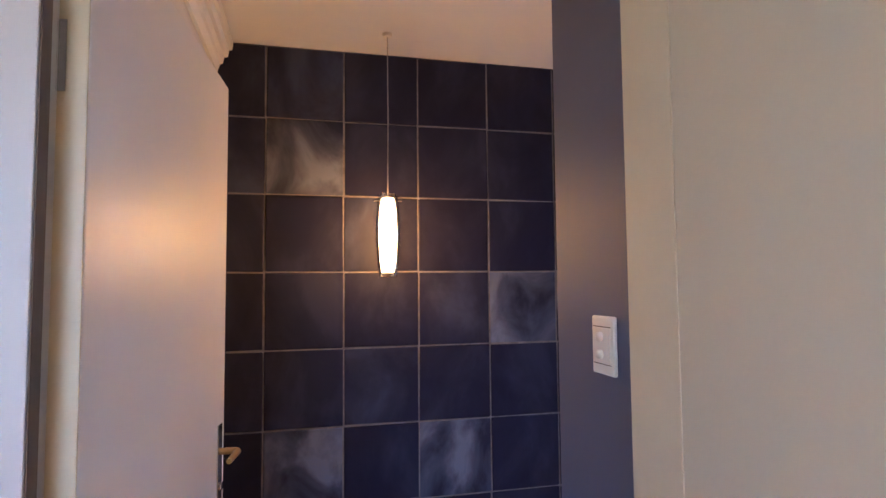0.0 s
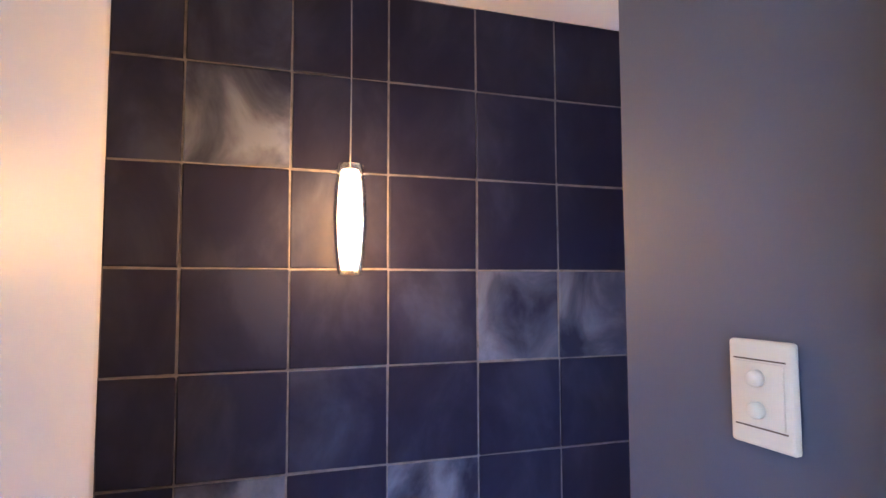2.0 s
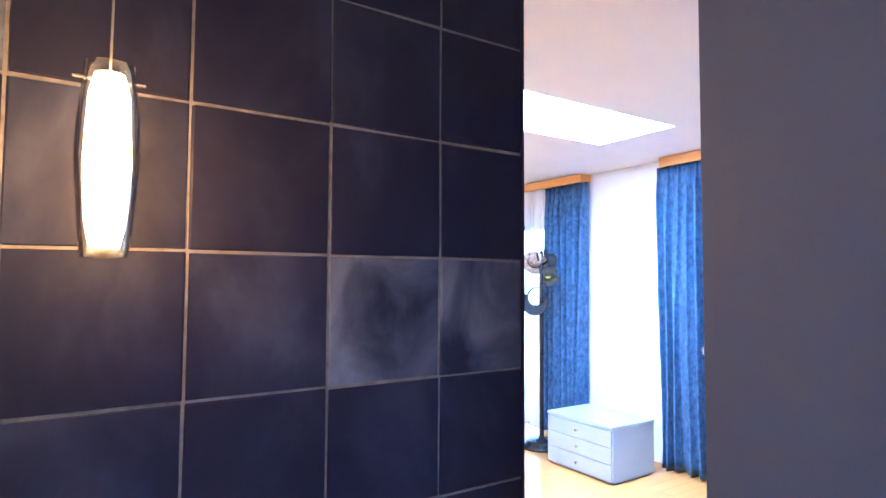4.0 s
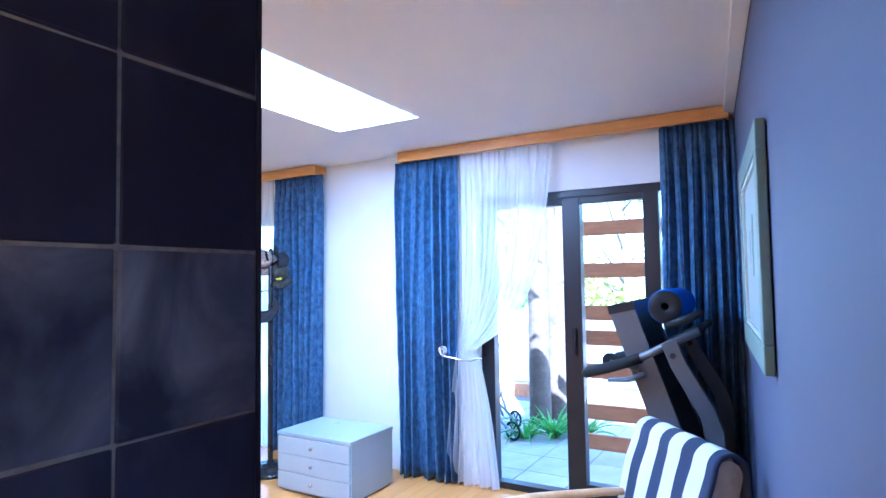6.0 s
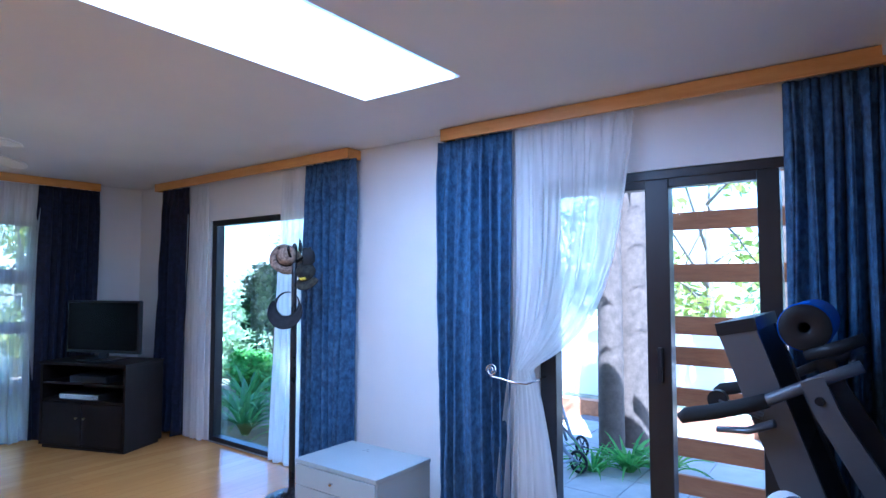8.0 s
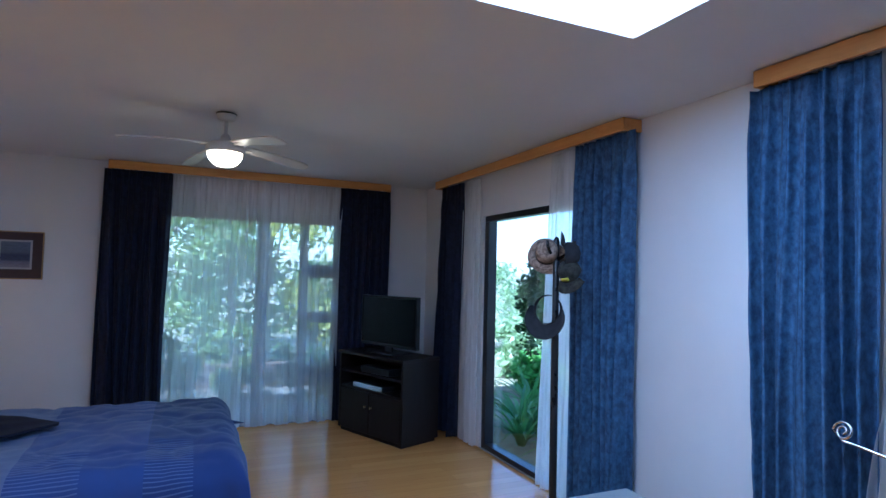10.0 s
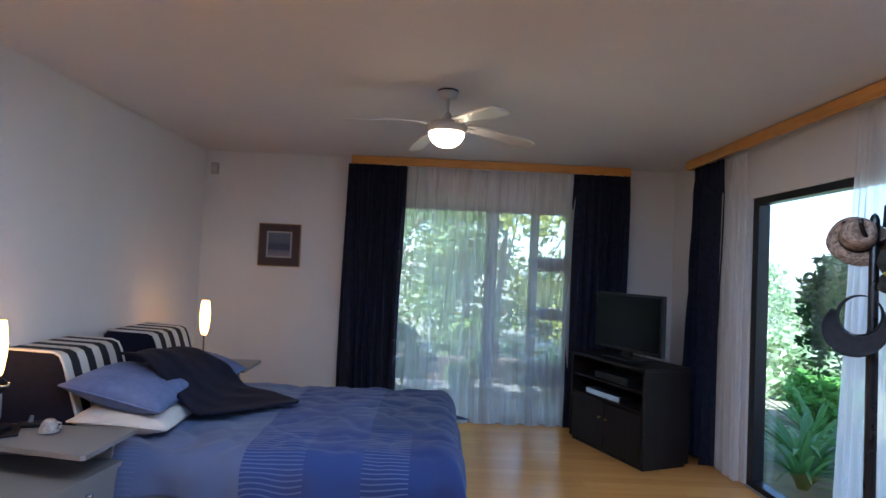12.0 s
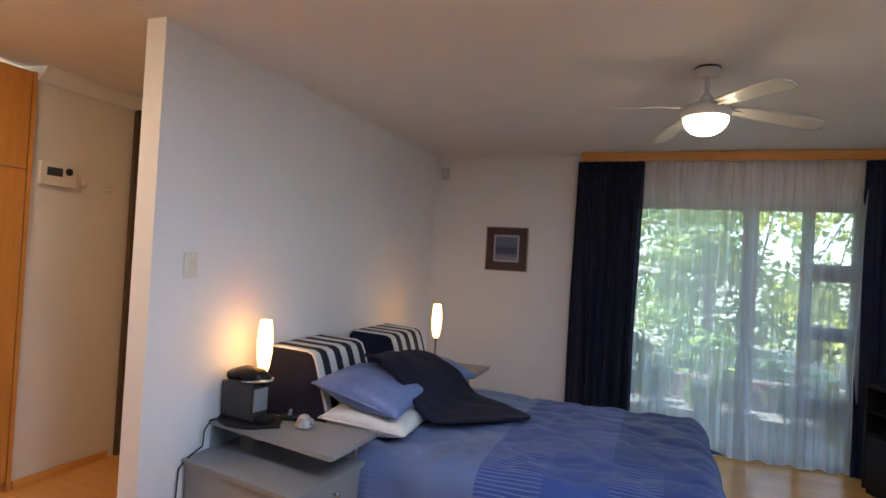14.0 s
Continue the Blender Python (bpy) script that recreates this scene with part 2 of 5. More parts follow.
def sheet(fn, nu, nv, thick=0.0):
    """A grid surface from fn(u, v), u and v from 0 to 1; thick makes it a solid skin."""
    bm = bmesh.new()
    vs = [[bm.verts.new(fn(i / nu, j / nv)) for j in range(nv + 1)] for i in range(nu + 1)]
    for i in range(nu):
        for j in range(nv):
            bm.faces.new((vs[i][j], vs[i + 1][j], vs[i + 1][j + 1], vs[i][j + 1]))
    if thick:
        bmesh.ops.recalc_face_normals(bm, faces=bm.faces)
        bmesh.ops.solidify(bm, geom=bm.faces[:], thickness=thick)
    return bm


def prism(outline, y0, y1, axis="y", bm=None):
    """Push a closed outline of (a, b) pairs along an axis."""
    bm = bm or bmesh.new()
    def at(a, b, t):
        return {"y": (a, t, b), "x": (t, a, b), "z": (a, b, t)}[axis]
    lo, hi = [bm.verts.new(at(a, b, y0)) for a, b in outline], [bm.verts.new(at(a, b, y1)) for a, b in outline]
    n = len(outline)
    for k in range(n):
        bm.faces.new((lo[k], lo[(k + 1) % n], hi[(k + 1) % n], hi[k]))
    bm.faces.new(lo)
    bm.faces.new(hi)
    return bm


# ---- structure ----
TOP = 2.44          # ceiling
WX = 4.40           # inner face of the long window wall
FY = 8.04           # inner face of the far window wall
HX = -0.05          # face of the wall behind the bed
TILE_Y = 2.32       # face of the tiled wall


def laminate():
    """Honey-coloured strip flooring, boards along x."""
    m, nt, b = nodes_of("honey_laminate")
    tc = nt.nodes.new("ShaderNodeTexCoord")
    br = add(nt, "ShaderNodeTexBrick", Scale=1.0, Mortar_Size=0.0012, Brick_Width=1.29, Row_Height=0.096, Bias=0.0)
    br.inputs["Color1"].default_value, br.inputs["Color2"].default_value, br.inputs["Mortar"].default_value = (0.66, 0.315, 0.08, 1), (0.74, 0.375, 0.10, 1), (0.48, 0.215, 0.055, 1)
    nt.links.new(tc.outputs["Object"], br.inputs["Vector"])
    g = noise_tex(nt, 30.0, 6.0, 0.65, (0.08, 1, 1))
    mix = nt.nodes.new("ShaderNodeMixRGB")
    mix.blend_type, mix.inputs[0].default_value = "MULTIPLY", 0.35
    r = ramp(nt, g.outputs[0], [(0.3, (0.72, 0.66, 0.6)), (0.7, (1, 1, 1))])
    nt.links.new(br.outputs[0], mix.inputs[1])
    nt.links.new(r.outputs[0], mix.inputs[2])
    nt.links.new(mix.outputs[0], b.inputs["Base Color"])
    b.inputs["Roughness"].default_value = 0.19
    bumped(nt, b, g.outputs[0], 0.03, 0.002)
    return m


LAMINATE = laminate()
structure("floor", box(-1.7, -1.7, -0.12, WX + 0.02, FY + 0.02, 0.0), LAMINATE, "honey-coloured laminate strip floor with a soft sheen", "floor")

# ceiling slab with the rooflight hole; unseen overhang added to keep sun out
SKY = (1.55, 3.265, 3.555, 3.89)
ceil_bm = bmesh.new()
for a in ((-1.7, -1.7, WX + 0.9, SKY[1]), (-1.7, SKY[3], WX + 0.9, FY + 0.9), (-1.7, SKY[1], SKY[0], SKY[3]), (SKY[2], SKY[1], WX + 0.9, SKY[3])):
    box(a[0], a[1], TOP, a[2], a[3], TOP + 0.14, bm=ceil_bm)
structure("ceiling", ceil_bm, CEILING, "smooth matt off-white plaster ceiling", "ceiling")
_m, _nt, _b = nodes_of("opal_rooflight_sheet")
_tr = add(_nt, "ShaderNodeBsdfTranslucent", Color=(0.9, 0.93, 0.96, 1))
_nt.links.new(_tr.outputs[0], _nt.nodes["Material Output"].inputs[0])
structure("rooflight", sheet(lambda u, v: (SKY[0] + u * (SKY[2] - SKY[0]), SKY[1] + v * (SKY[3] - SKY[1]), TOP + 0.012), 2, 2), _m, "bright opal sheet in the rectangular rooflight", "rooflight")


def wall(name, spans, material, label):
    bm = bmesh.new()
    for s in spans:
        box(*s, bm=bm)
    return structure(name, bm, material, label, "wall")


# long window wall with two full-height openings
DB = (1.96, 3.30, 2.05)   # garden door: y from, y to, head
DC = (5.22, 6.70, 2.03)   # second opening
wall("wall_east", [(WX, 1.2, 0, WX + 0.12, DB[0], TOP), (WX, DB[0], DB[2], WX + 0.12, DB[1], TOP), (WX, DB[1], 0, WX + 0.12, DC[0], TOP),
                   (WX, DC[0], DC[2], WX + 0.12, DC[1], TOP), (WX, DC[1], 0, WX + 0.12, FY + 0.13, TOP)], WALL_WHITE, "white plastered window wall")
DF = (1.78, 3.46, 2.03)   # far window: x from, x to, head
wall("wall_north", [(HX - 0.12, FY, 0, DF[0], FY + 0.13, TOP), (DF[0], FY, DF[2], DF[1], FY + 0.13, TOP), (DF[1], FY, 0, WX, FY + 0.13, TOP)], WALL_WHITE, "white plastered end wall")
wall("wall_headboard", [(HX - 0.11, 4.75, 0, HX, FY, TOP)], WALL_WHITE, "white plastered wall behind the bed")

# slightly skewed blue wall and the short return beside the door
SK = 0.0957
bl = bmesh.new()
prism([(0.697, 1.266), (WX, 1.266 + SK * (WX - 0.697)), (WX, 1.05), (0.79, 1.05), (0.79, 0.702), (0.652, 0.702)], 0, TOP, "z", bl)
structure("wall_blue", bl, WALL_BLUE, "blue-grey painted wall with a square corner", "wall")
# small coved trim where the blue wall meets the ceiling
cv = bmesh.new()
prism([(0.694, 1.27), (WX - 0.01, 1.27 + SK * (WX - 0.707)), (WX - 0.01, 1.323 + SK * (WX - 0.707)), (0.641, 1.323), (0.612, 0.908), (0.665, 0.908)], TOP - 0.05, TOP - 0.004, "z", cv)
structure("trim_blue_wall", cv, CEILING, "white cornice strip above the blue wall", "cornice")

# tiled partition, hall wall and start room
wall("wall_tiled", [(-0.27, TILE_Y + 0.0035, 0, 1.45, TILE_Y + 0.13, TOP)], GROUT, "partition faced with dark slate tiles and pale joints")
wall("wall_hall", [(-0.39, 0.905, 0, -0.27, TILE_Y + 0.13, TOP)], WALL_WHITE, "white hall wall beside the open door")
wall("wall_doorway", [(-1.6, 0.75, 0, -0.302, 0.905, TOP), (-0.302, 0.75, 2.092, 0.648, 0.905, TOP), (0.80, 0.75, 0, 1.6, 0.905, TOP)], WALL_WHITE, "white wall around the doorway")
wall("wall_start_side", [(0.552, -1.6, 0, 0.80, 0.583, TOP), (0.552, 0.583, 2.095, 0.80, 0.70, TOP)], WALL_CREAM, "cream painted side wall")
# unseen back wall; its opening is sized to set daylight at the doorway
wall("wall_start_back", [(-1.6, -1.7, 0, -1.3, -1.6, TOP), (-0.45, -1.7, 0, 1.6, -1.6, TOP), (-1.3, -1.7, 0, -0.45, -1.6, 0.7), (-1.3, -1.7, 2.15, -0.45, -1.6, TOP), (-1.7, -1.7, 0, -1.6, 0.905, TOP)], WALL_CREAM, "cream painted wall")
# passage behind the bed wall
wall("wall_passage", [(-1.55, 5.13, 0, -1.42, 6.4, TOP), (-1.55, 1.0, 0, -1.42, 3.2, TOP), (-1.42, 2.45, 0, -0.27, 2.57, TOP), (-1.55, 6.3, 0, HX - 0.11, 6.4, TOP), (-1.42, 0.905, 0, -0.39, 1.0, TOP)], PASSAGE_PAINT, "off-white painted passage wall")
structure("trim_passage_door", box(-1.4195, 5.805, 0, -1.385, 5.84, TOP - 0.012, 0.003), BARE_WOOD, "thin brown timber strip at the end of the passage wall", "trim")
structure("baseboard_passage", box(-1.418, 5.14, 0, -1.40, 5.75, 0.05, 0.004), PINE, "varnished pine skirting", "baseboard")
structure("cornice_passage", prism([(-1.418, TOP - 0.09), (-1.39, TOP - 0.085), (-1.34, TOP - 0.03), (-1.33, TOP - 0.002), (-1.418, TOP - 0.002)], 5.13, 6.3), CEILING, "white cornice above the passage wall", "cornice")

# stepped cornice on the hall wall
step = [(-0.268, TOP - 0.125), (-0.255, TOP - 0.125), (-0.245, TOP - 0.095), (-0.235, TOP - 0.092), (-0.23, TOP - 0.066), (-0.217, TOP - 0.064), (-0.212, TOP - 0.036), (-0.2, TOP - 0.034), (-0.197, TOP - 0.003), (-0.268, TOP - 0.003)]
structure("cornice_hall", prism(step, 0.91, TILE_Y - 0.002), WALL_WHITE, "white stepped plaster cornice", "cornice")

# door frame
fr = bmesh.new()
for q in ((0.5512, 0.584, 0, 0.80, 0.70, 2.09), (-0.258, 0.742, 2.05, 0.548, 0.902, 2.09)):
    box(*q, 0.001, bm=fr)
structure("door_frame", fr, FRAME_CREAM, "cream gloss wooden door frame", "door frame")
# jamb's white gloss is darkened to offset the strong light on its face
jamb = structure("door_jamb", box(-0.32, 0.742, 0, -0.241, 0.90, 2.05, 0.002), paint("white_gloss_darkened_for_light", (0.50, 0.48, 0.49), 0.4, 0.05, 4.0, 0.02, 60), "white gloss door jamb beside the hinges", "door frame")
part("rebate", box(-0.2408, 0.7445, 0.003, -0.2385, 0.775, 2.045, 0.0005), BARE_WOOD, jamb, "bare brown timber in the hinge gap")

# open door leaf
door = thing("door_1", (-0.222, 0.80, 0.008), "white glossy flush door standing open", "door", turn=85.1)
part("leaf", box(0.003, -0.02, 0, 0.862, 0.02, 2.025, 0.003), GLOSS_WHITE, door)
part("hinge_edge", box(0, -0.0195, 0.002, 0.0028, 0.0195, 2.023, 0.001), FRAME_CREAM, door, "cream painted edge")
for z in (0.25, 1.725):
    hb = lathe([(0.0, 0), (0.0055, 0), (0.0055, 0.03), (0.0048, 0.031), (0.0055, 0.034), (0.0055, 0.066), (0.0048, 0.068), (0.0055, 0.07), (0.0055, 0.1), (0.0, 0.1)], 12, place=(-0.005, 0.024, z))
    box(-0.002, 0.008, z, -0.0005, 0.02, z + 0.1, bm=hb)
    part("hinge", hb, CHROME, door, "worn steel hinge")
for s in (-1, 1):
    pl = part("handle_plate", box(0.782, s * 0.021 - 0.003, 0.86, 0.827, s * 0.021 + 0.003, 1.09, 0.002), CHROME, door, "satin metal handle plate")
    hb = tube([(0.805, s * 0.02, 1.02), (0.805, s * 0.065, 1.02), (0.797, s * 0.07, 1.02), (0.70, s * 0.068, 1.022)], [0.009, 0.009, 0.009, 0.007], 10)
    part("lever", hb, BRASS, pl, "worn brass lever")
    part("keyhole_ring", tube([(0.805, s * 0.024, 0.93), (0.805, s * 0.03, 0.93)], 0.011, 14), CHROME, pl)

# openings: frames and glass
def frame_x(name, label, y0, y1, head, posts, rails, x0=WX + 0.015, x1=WX + 0.10, w=0.05):
    ob = tagged(part(name, box(x0, y0, 0.0, x1, y1, 0.045, 0.004), BLACK_FRAME), label, "window", kind="structure")
    part("window_frame", box(x0, y0, head - w, x1, y1, head, 0.004), BLACK_FRAME, ob)
    for a, b in posts:
        part("window_frame", box(x0, a, 0.045, x1, b, head - w, 0.004), BLACK_FRAME, ob)
    for a, b, z0, z1 in rails:
        part("window_frame", box(x0 + 0.005, a, z0, x1 - 0.005, b, z1, 0.003), BLACK_FRAME, ob)
    return ob


w1 = frame_x("window_1", "black aluminium sliding garden door standing partly open", DB[0], DB[1], DB[2], [(DB[0], DB[0] + 0.05), (2.06, 2.155), (2.56, 2.68), (3.20, DB[1])], [(2.155, 2.56, 1.955, 2.01), (2.155, 2.56, 0.045, 0.12), (2.68, 3.20, 1.955, 2.01)])
part("pane", box(WX + 0.066, 2.15, 0.115, WX + 0.072, 2.565, 1.96), PANE, w1).visible_shadow = False
part("door_pull", box(WX - 0.012, 2.60, 0.95, WX + 0.0145, 2.625, 1.13, 0.004), BLACK_PLASTIC, w1)
w2 = frame_x("window_2", "black aluminium full-height garden window", DC[0], DC[1], DC[2], [(DC[1] - 0.07, DC[1]), (DC[0], DC[0] + 0.05)], [])
part("pane", box(WX + 0.066, DC[0] + 0.045, 0.04, WX + 0.072, DC[1] - 0.065, DC[2] - 0.045), PANE, w2).visible_shadow = False
structure("sill_east", box(WX - 0.005, DC[0], -0.01, WX + 0.12, DC[1], 0.006), paint("stone_sill", (0.35, 0.33, 0.3), 0.6, 0.15, 20), "pale stone threshold", "threshold")

w3 = tagged(part("window_3", box(DF[0], FY + 0.05, 0.0, DF[1], FY + 0.11, 0.05, 0.004), BLACK_FRAME), "dark framed end window behind voile", "window", kind="structure")
part("window_frame", box(DF[0], FY + 0.05, DF[2] - 0.045, DF[1], FY + 0.11, DF[2], 0.004), BLACK_FRAME, w3)
for a, b in ((DF[0], DF[0] + 0.045), (2.63, 2.74), (3.05, 3.13), (3.39, DF[1])):
    part("window_frame", box(a, FY + 0.05, 0.05, b, FY + 0.11, DF[2] - 0.045, 0.004), BLACK_FRAME, w3)
for z0, z1 in ((1.44, 1.575), (0.98, 1.09), (0.44, 0.55)):
    part("window_frame", box(3.13, FY + 0.055, z0, 3.39, FY + 0.105, z1, 0.004), BLACK_FRAME, w3)
for a, b in ((DF[0] + 0.04, 2.64), (2.73, 3.06), (3.12, 3.40)):
    part("pane", box(a, FY + 0.077, 0.045, b, FY + 0.083, DF[2] - 0.04), PANE, w3).visible_shadow = False

# tiles of the partition, the first and last ones cut
COLS = [-0.268, -0.07, 0.24, 0.55, 0.86, 1.17, 1.45]
TZ = [2.44 - 0.0, 2.142, 1.832, 1.521, 1.212, 0.902, 0.592, 0.282, 0.0]
PALE = {(1, 1): SLATE_PALE, (4, 3): SLATE_PALE, (3, 3): SLATE_MID, (5, 3): SLATE_PALE, (3, 5): SLATE_PALE, (1, 5): SLATE_PALE, (2, 2): SLATE_MID, (0, 0): SLATE_MID,
        (0, 1): SLATE_MID, (2, 4): SLATE_MID, (1, 4): SLATE_MID, (1, 0): SLATE_MID}
random.seed(11)
tiled = bpy.data.objects["wall_tiled"]
for i in range(6):
    for j in range(8):
        g = 0.003
        x0, x1, z1, z0 = COLS[i] + g * (i > 0), COLS[i + 1] - g * (i < 5), TZ[j] - g, TZ[j + 1] + g
        proud = random.uniform(-0.0015, 0.0015)
        bm = box(x0, TILE_Y + proud, z0, x1, TILE_Y + 0.013, z1, 0.003, segs=1)
        for v in bm.verts:
            if v.co.y < TILE_Y + 0.004:
                v.co.x += random.uniform(-0.002, 0.002)
                v.co.z += random.uniform(-0.002, 0.002)
        part("tile", bm, PALE.get((i, j), SLATE_DARK), tiled)
part("end_strip", box(1.4505, TILE_Y - 0.001, 0, 1.462, TILE_Y + 0.13, TOP - 0.002, 0.002), SLATE_DARK, tiled, "dark slate edge strip")


# ---- curtains and pelmets ----
def pelmet(name, x0, y0, x1, y1, m, label):
    p = thing(name, (x0, y0, 2.36), label, "pelmet", "pelmets over the windows")
    if x1 - x0 < y1 - y0:
        part("front_board", box(0, 0, 0, 0.02, y1 - y0, 0.075, 0.003), m, p)
        for y in (0.001, y1 - y0 - 0.021):
            part("end_board", box(0.0205, y, 0.001, x1 - x0, y + 0.02, 0.074, 0.002), m, p)
    else:
        part("front_board", box(0, 0, 0, x1 - x0, 0.02, 0.075, 0.003), m, p)
        for x in (0.001, x1 - x0 - 0.021):
            part("end_board", box(x, 0.0205, 0.001, x + 0.02, y1 - y0, 0.074, 0.002), m, p)
    return p


pelmet("pelmet", 4.262, 1.64, WX, 3.915, PINE, "orange varnished pine pelmet board above the garden door")
pelmet("pelmet", 4.262, 4.75, WX, 7.50, PINE, "orange varnished pine pelmet board above the garden window")
pelmet("pelmet", 1.34, 7.90, 3.93, FY, PINE_X, "orange varnished pine pelmet board above the end window")


def curtain(name, along, fixed, a0, a1, z0, z1, folds, depth, material, label, seed=0, group="", shape=None, thick=0.003, nv=34):
    """A hanging cloth. along: 'y' or 'x'; shape(v) gives the two edges at height v from 0 (hem) to 1 (head)."""
    rnd = random.Random(seed)
    ph = [rnd.uniform(0, 6.28) for _ in range(6)]
    mid = (a0 + a1) / 2
    def fn(u, v):
        lo, hi = shape(v) if shape else (a0 + 0.014 * math.sin(3 * v + ph[0]), a1 + 0.014 * math.sin(2.6 * v + ph[1]))
        drift = 0.85 * noise.noise(Vector((u * 2.3 + ph[2], v * 0.7, seed))) + 0.22 * noise.noise(Vector((u * 5.1, v * 1.6 + ph[3], seed + 7.0)))
        s = 2 * math.pi * (folds * u + drift)
        amp = depth * (0.62 + 0.38 * (1 - v)) * (0.85 + 0.75 * noise.noise(Vector((u * folds * 0.6 + ph[4], v * 0.9, seed + 3.0))))
        soft = math.sin(s) + 0.28 * math.sin(2 * s + ph[5] + 0.6 * v)
        fine = 0.16 * math.sin(3.4 * s + ph[0] + 2.0 * noise.noise(Vector((u * 4, v * 2, seed + 1.0))))
        head = min(1.0, max(0.0, (v - 0.90) / 0.07))
        gather = 0.30 * math.sin(2 * math.pi * folds * 2.6 * u + ph[1])
        off = amp * ((soft + fine) * (1 - 0.62 * head) + gather * head)
        a = lo + (hi - lo) * (u + 0.35 / (2 * math.pi * folds) * math.sin(2 * s + ph[3]) * (0 < u < 1))
        z = z0 + (z1 - z0) * v + (0.010 * math.sin(s * 0.5 + ph[2]) if v == 0 else 0)
        return (fixed + off, a, z) if along == "y" else (a, fixed + off, z)
    bm = sheet(fn, int(folds * 18), nv, thick)
    ob = part(name, bm, material, smooth=True)
    return tagged(ob, label, "curtain", group)


CH = 2.365
curtain("curtain", "y", 4.322, 3.43, 3.955, 0.015, CH, 7, 0.050, CURTAIN_BLUE, "blue damask curtain drawn aside at the garden door", 1, "blue curtains")
curtain("curtain", "y", 4.322, 1.614, 2.03, 0.015, CH, 6, 0.046, CURTAIN_BLUE, "blue damask curtain bunched in the corner by the blue wall", 2, "blue curtains", lambda v: (1.614, 2.03))
curtain("curtain", "y", 4.322, 4.735, 5.28, 0.015, CH, 7, 0.050, CURTAIN_BLUE, "blue damask curtain drawn aside behind the hat stand", 3, "blue curtains")
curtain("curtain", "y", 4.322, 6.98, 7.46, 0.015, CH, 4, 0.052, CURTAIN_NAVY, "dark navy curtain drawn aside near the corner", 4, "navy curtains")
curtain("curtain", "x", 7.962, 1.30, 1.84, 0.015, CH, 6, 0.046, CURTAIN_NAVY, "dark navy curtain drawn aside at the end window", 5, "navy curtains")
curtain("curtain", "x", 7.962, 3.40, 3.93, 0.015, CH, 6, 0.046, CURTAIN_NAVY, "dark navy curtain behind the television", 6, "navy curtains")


def tied(v):
    """Edges of the voile that is swept aside to the tie-back."""
    tie = 0.405
    if v >= tie:
        q = (v - tie) / (1 - tie)
        return 3.455 - 0.02 * math.sin(3 * q), 3.315 - 0.62 * (0.78 * (1 - math.exp(-q / 0.185)) + 0.22 * q)
    q = 1 - v / tie
    return 3.455 + 0.145 * q ** 0.75, 3.315 - 0.165 * q ** 0.6


curtain("voile_curtain", "y", 4.335, 2.7, 3.44, 0.02, CH, 8, 0.042, SHEER_TIED, "white voile curtain swept aside and tied back", 7, "voile curtains", tied, 0.0, 60)
curtain("voile_curtain", "y", 4.345, 6.66, 7.02, 0.015, CH, 7, 0.016, SHEER_GATHERED, "white voile curtain hanging beside the garden window", 8, "voile curtains", None, 0.0)
curtain("voile_curtain", "y", 4.345, 5.22, 5.66, 0.015, CH, 7, 0.016, SHEER_GATHERED, "white voile curtain hanging behind the hat stand", 9, "voile curtains", lambda v: (5.22, 5.73 - 0.14 * v), 0.0)
curtain("voile_curtain", "x", 7.985, 1.80, 2.72, 0.015, CH, 9, 0.022, SHEER, "white voile curtain drawn across the end window", 10, "voile curtains", None, 0.0)
curtain("voile_curtain", "x", 7.985, 2.70, 3.46, 0.015, CH, 8, 0.022, SHEER, "white voile curtain drawn across the end window", 12, "voile curtains", None, 0.0)


# ---- bed ----

BX0, BX1, BY0, BY1, BZ = 0.20, 2.25, 5.43, 6.96, 0.48


